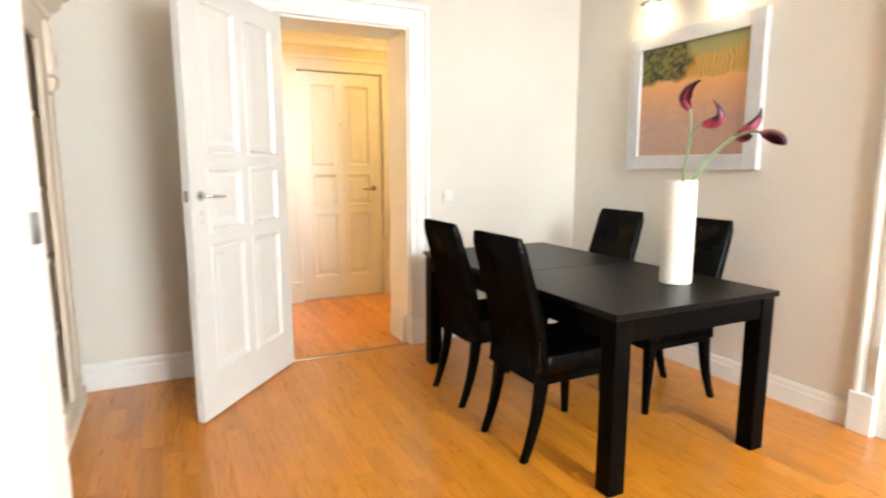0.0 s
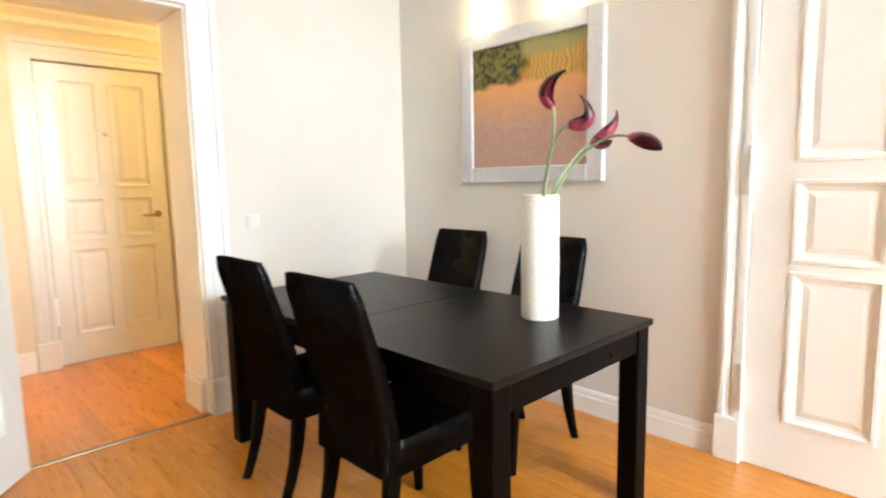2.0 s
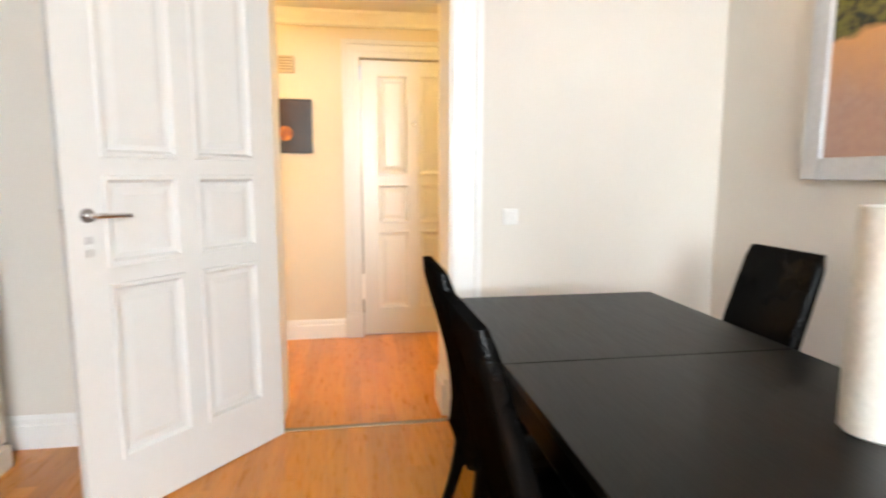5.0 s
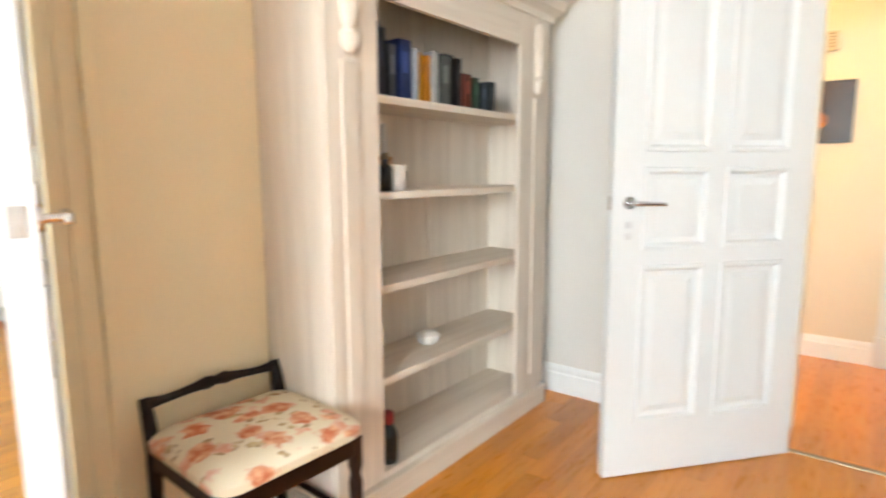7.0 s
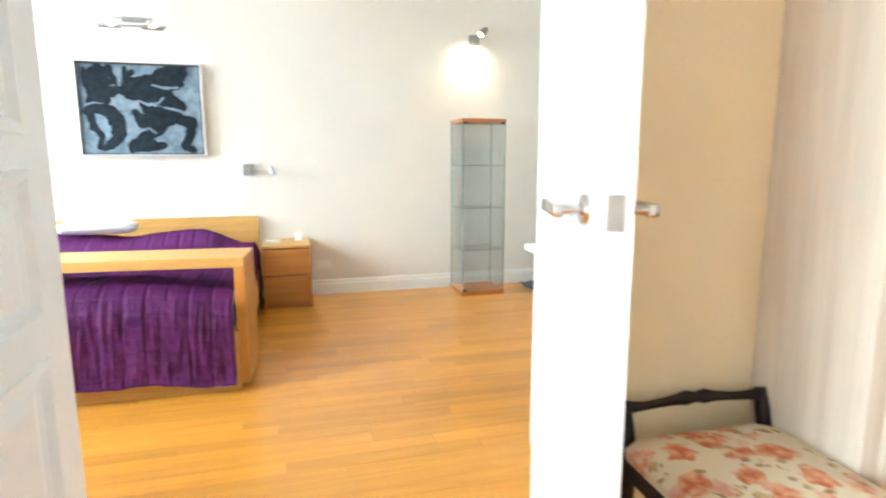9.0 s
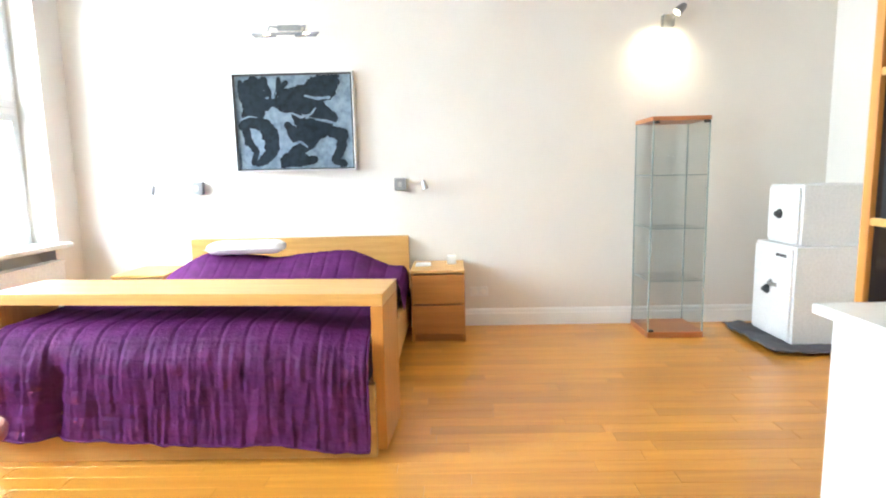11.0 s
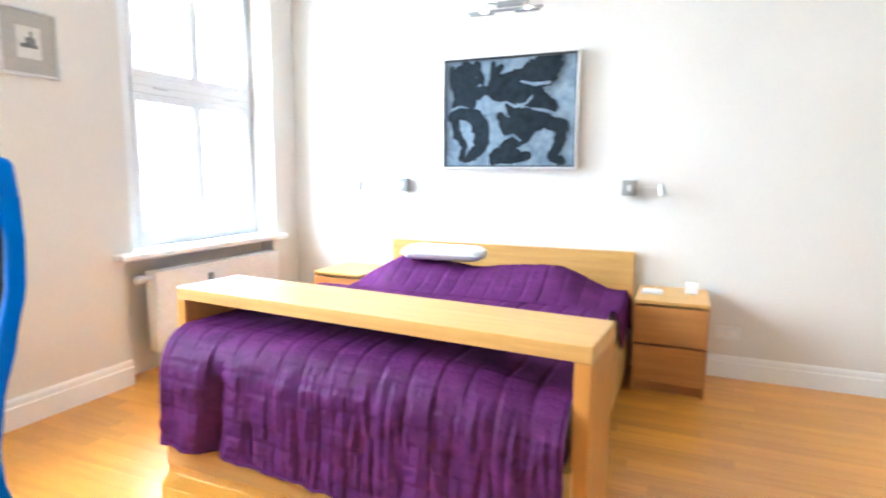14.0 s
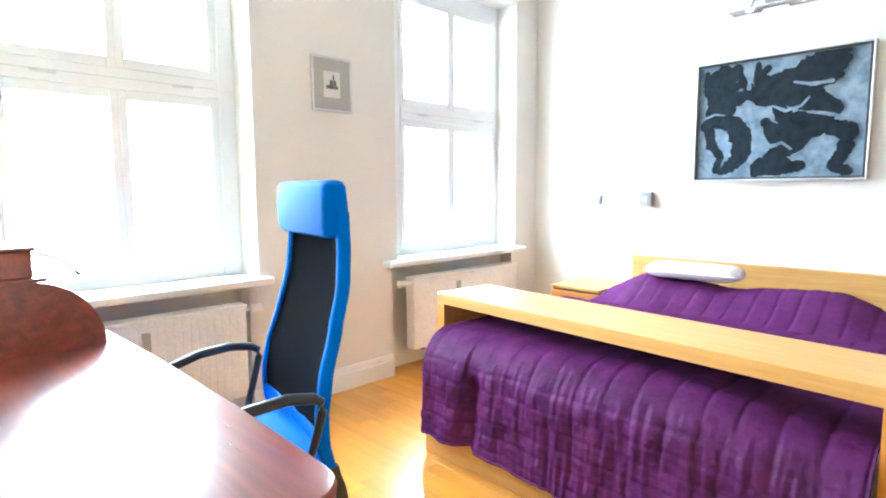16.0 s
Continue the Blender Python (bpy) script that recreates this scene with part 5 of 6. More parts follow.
    for level, s in enumerate(strokes):
        x = BEDWEST + 0.029 + 0.0007 * level
        pts = []
        for (a, b) in zip(s, s[1:]):
            for i in range(12):
                u = i / 12
                u = u * u * (3 - 2 * u) * 0.4 + u * 0.6
                pts.append(tuple(a[k] + (b[k] - a[k]) * u for k in range(3)))
        pts.append(s[-1])
        bm = bmesh.new()
        left, right = [], []
        for i, (py, pz, r) in enumerate(pts):
            q, p = pts[min(i + 1, len(pts) - 1)], pts[max(i - 1, 0)]
            d = Vector((q[0] - p[0], q[1] - p[1])).normalized()
            r *= (1.12 if level < dark else 1.0) + 0.3 * noise.noise((py * 14, pz * 14, 2)) + 0.35 * noise.noise((py * 55, pz * 55, 4))
            x += 0.000008
            left.append((x, py - d.y * r, pz + d.x * r))
            right.append((x, py + d.y * r, pz - d.x * r))
        loft(bm, [[a, b] for a, b in zip(left, right)], cap=False, closed=False)
        n = 14
        for c in (pts[0], pts[-1]):
            bm.faces.new([bm.verts.new((x + 0.0006, c[0] + 1.02 * c[2] * math.cos(2 * math.pi * k / n), c[1] + 1.02 * c[2] * math.sin(2 * math.pi * k / n))) for k in range(n)])
        part("brush_shape", bm, ink if level < dark else GROUND, ob)


GROUND = material("blue_grey_paint", (0.25, 0.325, 0.40), 0.5, scale=14, second=(0.13, 0.18, 0.24), bump=0.2, bump_scale=80, spec=0.2)
ob = picture("abstract_painting", "large painting of dark abstract shapes on blue-grey", BEDWEST, -0.83, 0.135, 1.30, 2.07, 0.012, 0.05, SILVER, GROUND, face=1)
part("inner_edge", new_bm((BEDWEST + 0.03, BEDWEST + 0.044, -0.818, 0.123, 1.312, 1.322), (BEDWEST + 0.03, BEDWEST + 0.044, -0.818, 0.123, 2.044, 2.058), (BEDWEST + 0.03, BEDWEST + 0.044, -0.818, -0.806, 1.322, 2.044), (BEDWEST + 0.03, BEDWEST + 0.044, 0.111, 0.123, 1.322, 2.044)), BLACKPLAST, ob, "thin black inner edge")
abstract_canvas(ob)
picture_lamp("bed_picture_lamp", "chrome picture lamp above the dark painting", BEDWEST, 1, (-0.61, -0.10), 2.338, False, metal=SATIN)


def sconce(y, to, label, reach=1.0):
    ob = thing("reading_lamp", label, "wall lamp", "reading lamps over the bed", at=(BEDWEST, y, 1.178))
    part("wall_box", new_bm((0.001, 0.045, -0.045, 0.045, -0.05, 0.05), bevel=0.004), SATIN, ob)
    part("switch", new_bm((0.045, 0.05, -0.012, 0.012, -0.02, 0.02), bevel=0.002), SILVER, ob)
    part("arm", rod(bmesh.new(), [(0.03, 0.04 * to, 0.0), (0.05, 0.1 * to * reach, 0.006), (0.07, 0.17 * to * reach, 0.0)], 0.003), WHITEPLAST, ob, smooth=True)
    bm = bmesh.new()
    rod(bm, [(0.07, 0.17 * to * reach, 0.03), (0.07, 0.17 * to * reach + 0.008 * to, 0.0), (0.075, 0.17 * to * reach + 0.02 * to, -0.04)], [0.014, 0.019, 0.025], 14)
    part("shade", bm, SATIN, ob, smooth=True)
    return ob


sconce(0.478, 1, "chrome swing-arm reading lamp over the bedside", 1.1)
sconce(-1.16, -1, "chrome swing-arm reading lamp near the window", 2.0)


def wall_spot():
    ob = thing("wall_spot", "small grey wall spot lamp lighting the wall", "wall lamp", at=(BEDWEST, 2.577, 2.385))
    part("wall_box", new_bm((0.001, 0.05, -0.045, 0.045, -0.045, 0.045), bevel=0.005), SATIN, ob)
    part("arm", rod(bmesh.new(), [(0.05, 0.02, 0.03), (0.075, 0.06, 0.06), (0.08, 0.075, 0.07)], 0.007), SATIN, ob, smooth=True)
    bm = bmesh.new()
    rod(bm, [(0.075, 0.11, 0.105), (0.077, 0.1, 0.095), (0.085, 0.06, 0.06), (0.088, 0.045, 0.045)], [0.016, 0.026, 0.032, 0.032], 18)
    head = part("lamp_head", bm, SATIN, ob, smooth=True)
    bm = bmesh.new()
    rod(bm, [(0.088, 0.0445, 0.0445), (0.0885, 0.042, 0.042)], 0.026, 14)
    part("bulb_face", bm, LAMPGLOW, head)


wall_spot()


def glass_cabinet():
    ob = thing("glass_cabinet", "tall narrow glass display cabinet with beech base and top", "display cabinet", at=(-4.64, 2.335, 0))
    d, w, h = 0.39, 0.42, 1.63
    part("base", new_bm((0, d, 0, w, 0, 0.045), bevel=0.003), ORANGEWOOD, ob)
    part("top", new_bm((0, d, 0, w, h - 0.03, h), bevel=0.003), ORANGEWOOD, ob)
    for nm, q in (("side_glass", (0.01, d - 0.01, 0.006, 0.012, 0.045, h - 0.03)), ("side_glass", (0.01, d - 0.01, w - 0.012, w - 0.006, 0.045, h - 0.03)), ("back_glass", (0.004, 0.009, 0.013, w - 0.013, 0.045, h - 0.03)), ("glass_door", (d - 0.009, d - 0.004, 0.008, w - 0.008, 0.047, h - 0.032))):
        part(nm, new_bm(q), GLASS, ob).visible_shadow = False
    for x in (0.006, d - 0.006):
        for y in (0.009, w - 0.009):
            part("edge_strip", new_bm((x - 0.004, x + 0.004, y - 0.004, y + 0.004, 0.046, h - 0.031)), GLASSEDGE, ob)
    for z in (0.43, 0.82, 1.21):
        sh = part("glass_shelf", new_bm((0.012, d - 0.014, 0.014, w - 0.014, z - 0.003, z + 0.003)), GLASS, ob)
        sh.visible_shadow = False
        part("shelf_edge", new_bm((d - 0.014, d - 0.011, 0.014, w - 0.014, z - 0.003, z + 0.003), (0.012, d - 0.014, 0.0125, 0.0138, z - 0.003, z + 0.003)), GLASSEDGE, sh)
    for y in (0.03, w - 0.03):
        part("hinge", new_bm((d - 0.02, d + 0.004, y - 0.018, y + 0.018, h - 0.05, h - 0.03)), BLACKPLAST, ob)
    part("hinge", new_bm((d - 0.02, d + 0.004, 0.012, 0.048, 0.045, 0.062)), BLACKPLAST, ob)
    return ob


glass_cabinet()


def wine_glass():
    ob = thing("wine_glass", "clear stemmed wine glass on a glass shelf", "glass", "glasses in the display cabinet")
    bm = bmesh.new()
    loft(bm, [circle((0, 0, z), r, 16) for z, r in ((0, 0.03), (0.003, 0.03), (0.006, 0.005), (0.07, 0.004), (0.085, 0.02), (0.11, 0.034), (0.16, 0.03))], cap=False)
    part("bowl", bm, THINGLASS, ob, smooth=True).visible_shadow = False
    return ob


g = wine_glass()
g.matrix_basis = pose(-4.5, 2.43, 1.213)
for x, y in ((-4.42, 2.54), (-4.38, 2.65)):
    copy_thing(g, pose(x, y, 1.213))


def safe(at, w, d, h, label, lever_on):
    """A steel safe that faces local -y."""
    ob = thing("safe", label, "safe", "stacked safes", at=at)
    part("body", new_bm((0, w, 0.02, d, 0, h), bevel=0.008), SAFEP, ob)
    door = part("door", new_bm((0.02, w - 0.02, 0.0, 0.018, 0.02, h - 0.02), bevel=0.006), SAFEP, ob)
    bm = bmesh.new()
    loft(bm, [circle((w * 0.42, -0.001, h * 0.5), 0.035, 20, "y"), circle((w * 0.42, -0.012, h * 0.5), 0.033, 20, "y"), circle((w * 0.42, -0.016, h * 0.5), 0.02, 20, "y"), circle((w * 0.42, -0.035, h * 0.5), 0.018, 20, "y")])
    part("dial", bm, BLACKPLAST, door, "black combination dial", True)
    if lever_on:
        part("handle", new_bm((w * 0.5, w * 0.72, -0.03, -0.015, h * 0.56, h * 0.6), (w * 0.5, w * 0.56, -0.016, -0.001, h * 0.54, h * 0.62), bevel=0.003), CHROME, door, "steel lever")
        part("name_plate", new_bm((w * 0.6, w * 0.85, -0.002, 0.0, h * 0.88, h * 0.91)), BLACKPLAST, door, "dark blank name plate")


safe((-4.44, 3.2, 0.03), 0.5, 0.5, 0.68, "large white steel safe standing on a grey blanket", True)
safe((-4.38, 3.25, 0.712), 0.4, 0.42, 0.42, "small white steel safe stacked on a larger one", False)
ob = thing("floor_blanket", "crumpled dark grey blanket under the safes", "blanket")
bm = bmesh.new()
rows = [[bm.verts.new((-4.52 + 0.75 * i / 30, 3.02 + 0.8 * k / 30, 0.012 + 0.016 * (1 + noise.noise((i * 0.25, k * 0.3, 0))) * (0.55 if k > 6 else 1.3))) for k in range(31)] for i in range(31)]
for a, b in zip(rows, rows[1:]):
    for k in range(30):
        bm.faces.new((a[k], a[k + 1], b[k + 1], b[k]))
bl = part("cloth", bm, GREYCLOTH, ob, smooth=True)
bl.modifiers.new("thickness", "SOLIDIFY").thickness = 0.01

ob = thing("dresser", "white painted chest with an overhanging top", "chest")
part("body", new_bm((-1.52, -0.80, 1.84, 2.26, 0.0, 0.88), bevel=0.004), TRIM, ob)
part("top", new_bm((-1.56, -0.785, 1.81, 2.28, 0.88, 0.908), bevel=0.006), TRIM, ob)
part("side_frame", new_bm((-1.5, -0.82, 1.832, 1.84, 0.06, 0.12), (-1.5, -0.82, 1.832, 1.84, 0.8, 0.86), (-1.5, -1.44, 1.832, 1.84, 0.12, 0.8), (-0.88, -0.82, 1.832, 1.84, 0.12, 0.8)), TRIM, ob)
for z in (0.1, 0.36, 0.62):
    part("drawer", new_bm((-1.53, -1.518, 1.86, 2.24, z, z + 0.24), bevel=0.003), TRIM, ob)

ob = thing("tall_cabinet", "tall light wood cabinet with dark glass panels", "cabinet", at=(-2.12, 2.32, 0))
part("body", new_bm((0.02, 0.4, 0.02, 0.8, 0.05, 2.02)), DARKGLASS, ob)
for x in (0.0, 0.38):
    for y in (0.0, 0.78):
        part("post", new_bm((x, x + 0.04, y, y + 0.04, 0, 2.06), bevel=0.003), BIRCHZ, ob)
for z in (0.05, 0.55, 1.05, 1.55, 2.03):
    part("rail", new_bm((0.04, 0.38, 0.005, 0.035, z, z + 0.025), (0.005, 0.035, 0.04, 0.78, z, z + 0.025)), BIRCH, ob)


def radiator(name, x0, x1, valve, ribbed):
    """A flat radiator between x0 and x1 in its niche; valve: the end that carries the thermostat (-1 west, 1 east)."""
    ob = thing(name, ("faintly ribbed" if ribbed else "flat") + " white panel radiator under the window", "radiator", "radiators")
    y = SOUTH + 0.11
    part("panel", new_bm((x0, x1, y - 0.1, y - 0.012, 0.165, 0.652), bevel=0.01), RADP, ob)
    if ribbed:
        n = int((x1 - x0) / 0.04)
        for i in range(n):
            a = x0 + 0.02 + (x1 - x0 - 0.04) * i / n
            part("rib", new_bm((a + 0.003, a + 0.035, y - 0.013, y - 0.0095, 0.19, 0.63), bevel=0.0015), RADP, ob)
    part("top_grille", new_bm((x0, x1, y - 0.103, y - 0.004, 0.648, 0.664), bevel=0.003), RADP, ob)
    e = x1 if valve > 0 else x0
    bm = bmesh.new()
    rod(bm, [(e, y - 0.05, 0.628), (e + 0.035 * valve, y - 0.05, 0.628), (e + 0.04 * valve, y - 0.05, 0.628), (e + 0.1 * valve, y - 0.05, 0.628)], [0.011, 0.011, 0.019, 0.023], 12)
    part("valve", bm, WHITEPLAST, ob, "white thermostat valve", True)
    part("bracket", new_bm((e - 0.12 * valve - 0.02, e - 0.12 * valve + 0.02, y - 0.17, y - 0.06, 0.14, 0.166)), BLACKPLAST, ob, "dark wall bracket")
    m = (x0 + x1) / 2 + (-0.03 if ribbed else 0.12)
    part("meter", new_bm((m, m + 0.035, y - 0.009, y + 0.012, 0.45, 0.6), bevel=0.004), material("grey_meter", (0.4, 0.38, 0.33), 0.4), ob, "grey heat meter")
    return ob


radiator("radiator", -4.33, -3.215, 1, False)
radiator("radiator", -2.035, -1.02, -1, True)

GREYMOUNT = material("grey_card", (0.42, 0.4, 0.36), 0.8, vary=0.04)
ob = picture("small_print", "small framed print with a grey mount on the pier", SOUTH, -2.80, -2.52, 1.716, 2.035, 0.014, 0.02, SILVER, material("print_paper", (0.7, 0.68, 0.62), 0.8, vary=0.06, scale=20), "y", 1, 0.07, GREYMOUNT)
bm = new_bm((-2.69, -2.645, SOUTH + 0.011, SOUTH + 0.0125, 1.85, 1.9), (-2.70, -2.62, SOUTH + 0.011, SOUTH + 0.0128, 1.85, 1.87), (-2.675, -2.665, SOUTH + 0.011, SOUTH + 0.0126, 1.9, 1.93))
part("ink_shape", bm, material("etching_ink", (0.16, 0.16, 0.15), 0.7, vary=0.5, scale=60), ob, "dark etched shape")


def desk():
    ob = thing("writing_desk", "glossy mahogany writing desk with a curved side cabinet", "desk")
    bm = bmesh.new()
    rings = []
    for z, g in ((0.735, -0.008), (0.742, 0.0), (0.758, 0.002), (0.768, -0.004), (0.77, -0.012)):
        pts = [(-0.80, -1.5, z), (-0.80, -0.02 + g, z)]
        for i in range(7):
            a = radians(90 + 90 * i / 6)
            pts.append((-1.17 + (0.09 + g) * math.cos(a), -0.11 + (0.09 + g) * math.sin(a), z))
        pts += [(-1.272 - g, -0.5, z), (-1.272 - g, -1.0, z), (-1.26 - g, -1.5, z)]
        rings.append(pts)
    part("desktop", loft(bm, rings), MAHOG, ob, smooth=True)
    for a, b in ((-0.42, -0.06), (-1.46, -1.1)):
        ped = part("pedestal", new_bm((-1.17, -0.82, a, b, 0.03, 0.734), bevel=0.005), MAHOG, ob)
        for z in (0.08, 0.3, 0.52):
            part("drawer_front", new_bm((-1.185, -1.17, a + 0.02, b - 0.02, z, z + 0.19), bevel=0.004), MAHOG, ped)
    bm = bmesh.new()
    prof = [(-0.80, 0.772)]
    for i in range(13):
        a = radians(90 * i / 12)
        prof.append((-1.0 - 0.205 * math.sin(a), 0.772 + 0.22 * math.cos(a)))
    prof2 = [(-0.80, 0.772)] + [(-0.80, 0.992)] + prof[1:]
    loft(bm, [[(x, y, z) for x, z in prof2] for y in (-1.3, -1.32, -1.74, -1.76)])
    part("roll_cabinet", bm, MAHOG, ob, "curved roll cabinet")
    part("end_panel", new_bm((-1.2, -0.8, -1.76, -1.5, 0.0, 0.771)), MAHOG, ob)
    part("cabinet_top", new_bm((-1.055, -0.77, -1.78, -1.285, 0.992, 1.005), bevel=0.004), MAHOG, ob)


desk()
ob = thing("wooden_box", "small reddish wooden box with a lid on the desk cabinet", "box", at=(-0.79, -1.31, 1.005))
part("body", new_bm((-0.235, 0, -0.3, 0, 0, 0.078), bevel=0.003), MAHOG, ob)
part("lid", new_bm((-0.245, 0, -0.31, 0.01, 0.078, 0.092), bevel=0.004), MAHOG, ob)
ob = thing("cable", "thin black cable hanging over the desk cabinet", "cable")
part("cord", rod(bmesh.new(), [(-1.02, -1.4, 1.06), (-1.06, -1.4, 1.065), (-1.1, -1.41, 1.05), (-1.14, -1.43, 1.02), (-1.17, -1.45, 0.985)], 0.004), BLACKPLAST, ob, smooth=True)
ob = thing("paper", "white sheet of paper lying on the desk", "paper", at=(-0.90, -0.2, 0.7725), rz=14)
part("sheet", new_bm((-0.1, 0.1, -0.15, 0.15, 0, 0.002)), LINEN, ob)


def office_chair():
    """Faces local +x; the origin is under the middle of its seat."""
    ob = thing("office_chair", "blue high-backed office chair with black mesh and armrests", "office chair", at=(-1.396, -0.803, 0), rz=-11)
    mesh_mat = bpy.data.materials.new("black_mesh")
    mesh_mat.use_nodes = True
    n, l = mesh_mat.node_tree.nodes, mesh_mat.node_tree.links
    clear, mix = n.new("ShaderNodeBsdfTransparent"), n.new("ShaderNodeMixShader")
    n["Principled BSDF"].inputs["Base Color"].default_value = (0.012, 0.014, 0.018, 1)
    n["Principled BSDF"].inputs["Roughness"].default_value = 1.0
    n["Principled BSDF"].inputs["Specular IOR Level"].default_value = 0.0
    wv = n.new("ShaderNodeTexNoise")
    tc = n.new("ShaderNodeTexCoord")
    wv.inputs["Scale"].default_value = 700
    l.new(tc.outputs["Object"], wv.inputs[0])
    mr = n.new("ShaderNodeMapRange")
    mr.inputs[1].default_value, mr.inputs[2].default_value, mr.inputs[3].default_value, mr.inputs[4].default_value = 0.33, 0.42, 0.9, 1.0
    l.new(wv.outputs[0], mr.inputs[0])
    l.new(mr.outputs[0], mix.inputs[0])
    l.new(clear.outputs[0], mix.inputs[1])
    l.new(n["Principled BSDF"].outputs[0], mix.inputs[2])
    l.new(mix.outputs[0], n["Material Output"].inputs[0])

    def curve(z, knots):
        for (za, a), (zb, b) in zip(knots, knots[1:]):
            if z <= zb:
                u = (z - za) / (zb - za)
                return a + (b - a) * (0.7 * u + 0.3 * u * u * (3 - 2 * u))
        return knots[-1][1]

    def back_x(z):
        return curve(z, [(0.42, -0.215), (0.5, -0.188), (0.58, -0.168), (0.66, -0.166), (0.76, -0.182), (0.88, -0.219), (1.0, -0.25), (1.1, -0.259), (1.3, -0.258)])

    def back_w(z):
        return curve(z, [(0.42, 0.225), (0.56, 0.242), (0.7, 0.245), (0.95, 0.218), (1.14, 0.2), (1.3, 0.195)])
    zs = [0.57 + 0.6 * i / 18 for i in range(19)]
    part("mesh_back", loft(bmesh.new(), [[(back_x(z) - 0.03 * math.cos(v * math.pi / 2) + 0.01, v * back_w(z), z + 0.04 * (v * v - 1) * max(0, (0.75 - z) / 0.18)) for v in (-1, -0.6, -0.2, 0.2, 0.6, 1)] for z in zs], False, False), mesh_mat, ob, "black see-through mesh", True)
    for s in (-1, 1):
        rings = [rounded(back_x(z), s * back_w(z), z, 0.019, 0.012, 0.008, 3) for z in [0.5, 0.53] + zs + [1.2]]
        part("back_frame", loft(bmesh.new(), rings), BLUE, ob, "slim blue frame rail", True)
        rings = [rounded(back_x(z) - 0.004, s * back_w(z), z, 0.022, 0.014, 0.008, 3) for z in (0.40, 0.44, 0.48, 0.51)]
        part("back_bracket", loft(bmesh.new(), rings), BLACKPLAST, ob, "black bracket under the frame", True)
    rings = []
    for z in (0.475, 0.5, 0.53, 0.56, 0.585):
        g = 0.004 if z in (0.475, 0.585) else 0.012
        line = [(back_x(z) - 0.03 * math.cos(v * math.pi / 2) + 0.012, v * (back_w(z) - 0.008), z + 0.03 * v * v) for v in (-1, -0.75, -0.5, -0.25, 0, 0.25, 0.5, 0.75, 1)]
        rings.append([(x + g, y, zz) for x, y, zz in line] + [(x - g, y, zz) for x, y, zz in line[::-1]])
    part("lower_band", loft(bmesh.new(), rings), BLUE, ob, "blue padded band below the mesh", True)
    rings = []
    for z, g in ((1.128, -0.014), (1.136, -0.003), (1.15, 0.0), (1.21, 0.004), (1.268, 0.0), (1.281, -0.006), (1.287, -0.018)):
        rings.append(rounded(-0.24, 0, z, 0.036 + g, 0.201 + g, 0.018, 4))
    part("headrest", loft(bmesh.new(), rings), BLUE, ob, "blue padded headrest", True)
    rings = []
    for z, g in ((0.475, -0.02), (0.482, -0.004), (0.51, 0.004), (0.535, -0.002), (0.549, -0.022), (0.555, -0.07)):
        rings.append(rounded(0.04, 0, z, 0.25 + g, 0.248 + g, 0.07, 5))
    part("seat", loft(bmesh.new(), rings), BLUE, ob, smooth=True)
    rings = [rounded(0.03, 0, z, 0.235 + g, 0.235 + g, 0.07, 5) for z, g in ((0.435, -0.04), (0.445, 0.0), (0.474, 0.01))]
    part("seat_shell", loft(bmesh.new(), rings), BLACKPLAST, ob, "black shell under the seat", True)
    for s in (-1, 1):
        bm = bmesh.new()
        line = [(-0.09, 0.262, 0.45), (-0.105, 0.28, 0.53), (-0.135, 0.288, 0.63), (-0.152, 0.29, 0.695), (-0.148, 0.29, 0.718), (-0.128, 0.29, 0.732), (-0.06, 0.29, 0.742), (0.04, 0.288, 0.732), (0.14, 0.283, 0.7), (0.205, 0.276, 0.65), (0.222, 0.268, 0.56), (0.2, 0.262, 0.45)]
        rod(bm, [(x, s * y, z) for x, y, z in line], [0.011, 0.011, 0.011, 0.012, 0.013, 0.014, 0.015, 0.015, 0.014, 0.012, 0.011, 0.011], 10)
        part("armrest", bm, BLACKPLAST, ob, "black loop armrest", True)
    part("back_bar", new_bm((-0.235, -0.17, -0.235, 0.235, 0.395, 0.435), bevel=0.01), BLACKPLAST, ob)
    part("mechanism", new_bm((-0.2, 0.14, -0.1, 0.1, 0.36, 0.436), bevel=0.01), BLACKPLAST, ob)
    part("gas_lift", turned(bmesh.new(), [(0.1, 0.03), (0.22, 0.03), (0.221, 0.02), (0.36, 0.02)], n=14), BLACKPLAST, ob, smooth=True)
    for i in range(5):
        a = radians(72 * i + 20)
        arm = part("base_arm", rod(bmesh.new(), [(0, 0, 0.11), (0.16 * math.cos(a), 0.16 * math.sin(a), 0.1), (0.3 * math.cos(a), 0.3 * math.sin(a), 0.075)], [0.028, 0.022, 0.016], 8), BLACKPLAST, ob, smooth=True)
        bm = bmesh.new()
        c = (0.3 * math.cos(a), 0.3 * math.sin(a), 0.028)
        loft(bm, [circle((c[0], c[1] - 0.022, c[2]), 0.028, 14, "y"), circle((c[0], c[1] + 0.022, c[2]), 0.028, 14, "y")])
        part("castor", bm, BLACKPLAST, arm, smooth=True)
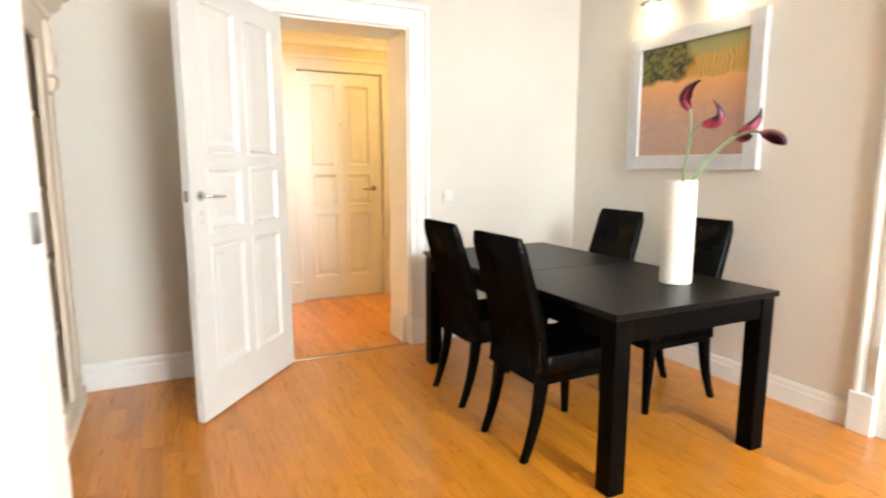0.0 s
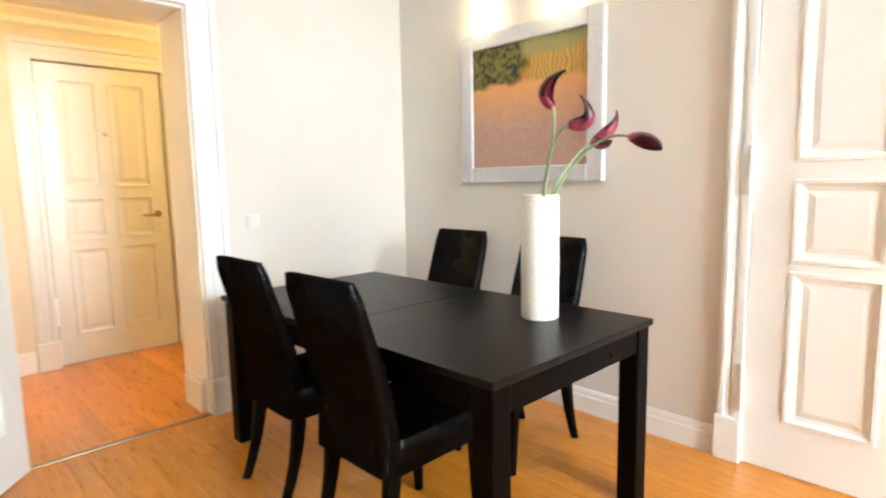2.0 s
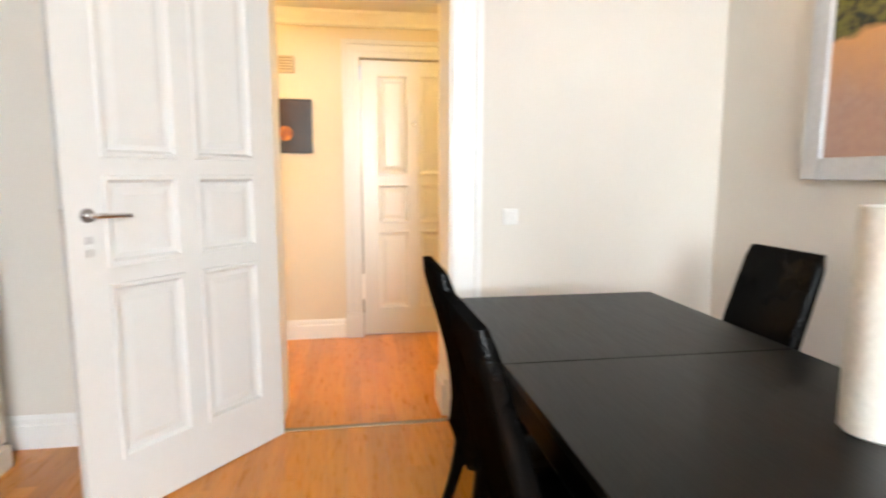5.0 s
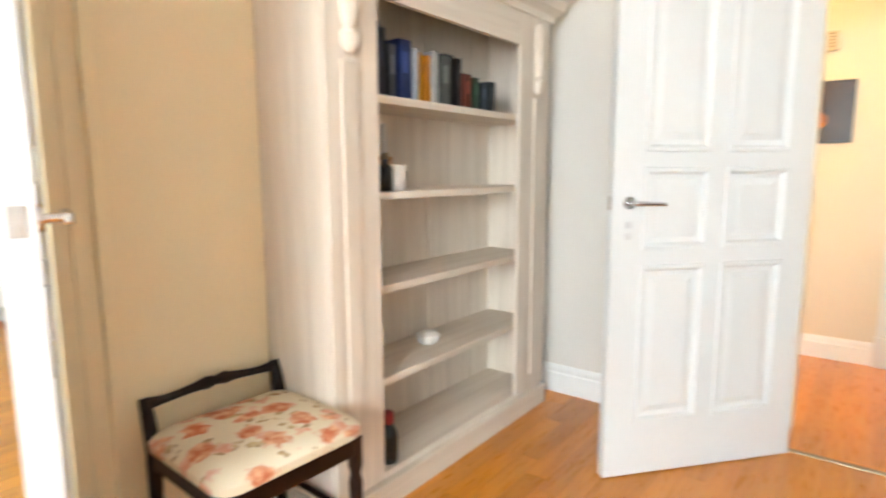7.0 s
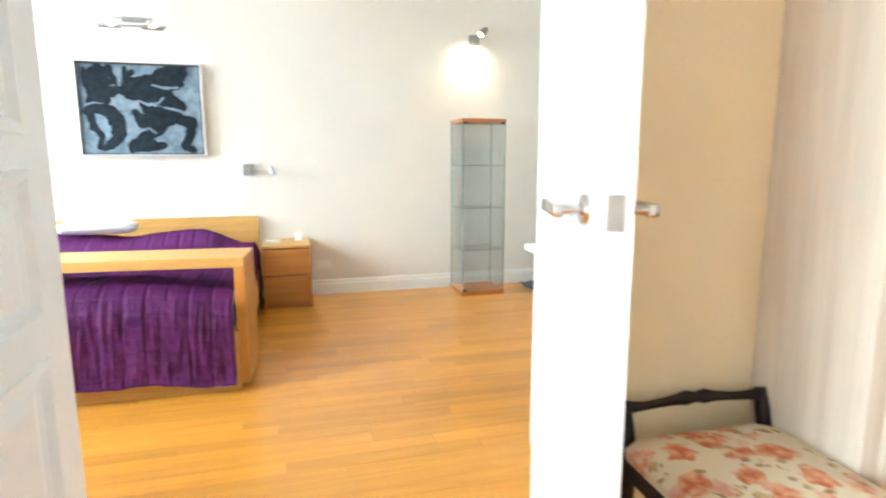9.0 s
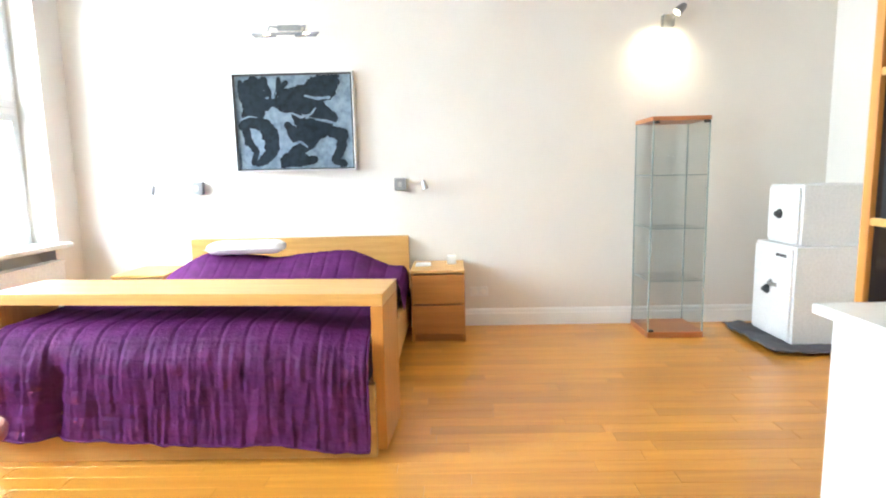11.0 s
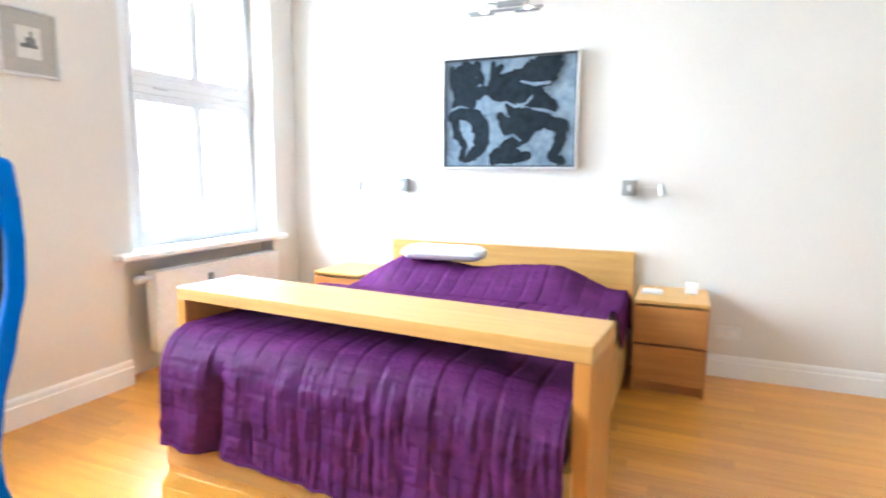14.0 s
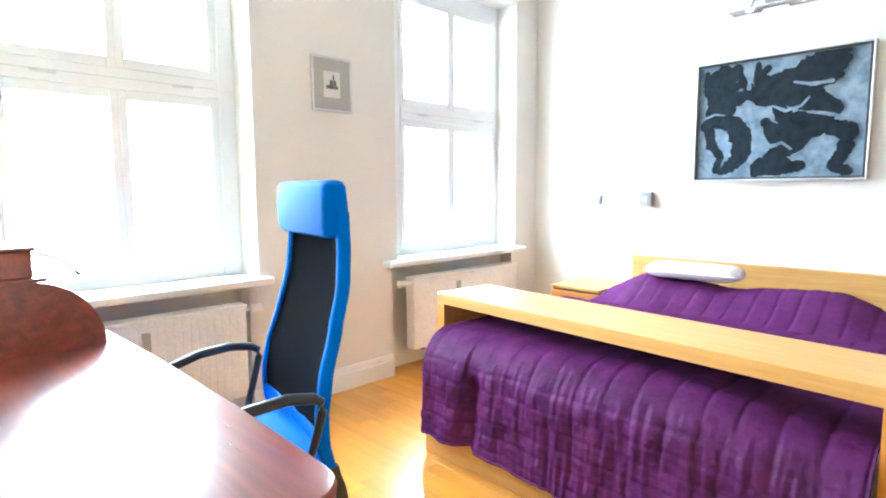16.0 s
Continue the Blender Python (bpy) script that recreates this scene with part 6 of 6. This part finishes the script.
    return ob


office_chair()


# ---- floorboards ----
def boards(room, x0, x1, y0, y1, near, oak, label):
    """Oak strips along y in staggered rows; those in the stretch near are pieces, the rest are joined."""
    floor = new(room)
    tagged(floor, label, "floor", kind="structure")
    width, length = 0.09, 0.85
    shared = {}
    rest = bmesh.new()
    count = 0
    rng = random.Random(5)
    rows = int(math.ceil((x1 - x0) / width))
    for r in range(rows):
        xa, xb = x0 + r * width, min(x1, x0 + (r + 1) * width)
        y = y0 - rng.uniform(0, length)
        while y < y1:
            ya, yb = max(y0, y), min(y1, y + length)
            y += length
            if yb - ya < 0.02:
                continue
            xc, yc = (xa + xb) / 2, (ya + yb) / 2
            w, l = round(xb - xa - 0.0006, 4), round(yb - ya - 0.0006, 3)
            top = rng.uniform(-0.0005, 0.0)
            if near[0] <= xc <= near[1] and near[2] <= yc <= near[3] and count < 300:
                key = (w, l)
                if key not in shared:
                    bm = bmesh.new()
                    e = 0.0007
                    loft(bm, [[(-w / 2 + d, -l / 2 + d, z), (w / 2 - d, -l / 2 + d, z), (w / 2 - d, l / 2 - d, z), (-w / 2 + d, l / 2 - d, z)] for z, d in ((-0.012, 0), (-e, 0), (0, e))])
                    shared[key] = mesh("floorboard", bm, oak)
                ob = new("floorboard", shared[key])
                ob.parent = floor
                ob.location = (xc, yc, top)
                count += 1
            else:
                box(rest, xc - w / 2, xc + w / 2, yc - l / 2, yc + l / 2, -0.012, top)
    tagged(part("floorboards_rest", rest, oak, floor), kind="stuff")
    return floor


boards("floor", BEDEAST, EAST, SOUTH, NORTH, (-0.8, 3.2, -2.3, 3.9), OAKWARMLIT, "oak strip floor with a satin varnish, warm light in its colour")
boards("floor_hall", -0.6, 3.4, 3.885, HALLN + 0.03, (-0.6, 3.4, 3.8, 5.6), OAKWARMLIT, "oak strip floor in the hallway, warm light in its colour")
boards("floor_bedroom", BEDWEST, BEDEAST, SOUTH - 0.28, NORTH, (-4.8, -0.7, -2.6, 3.9), OAK, "honey-coloured oak strip floor with a satin varnish")
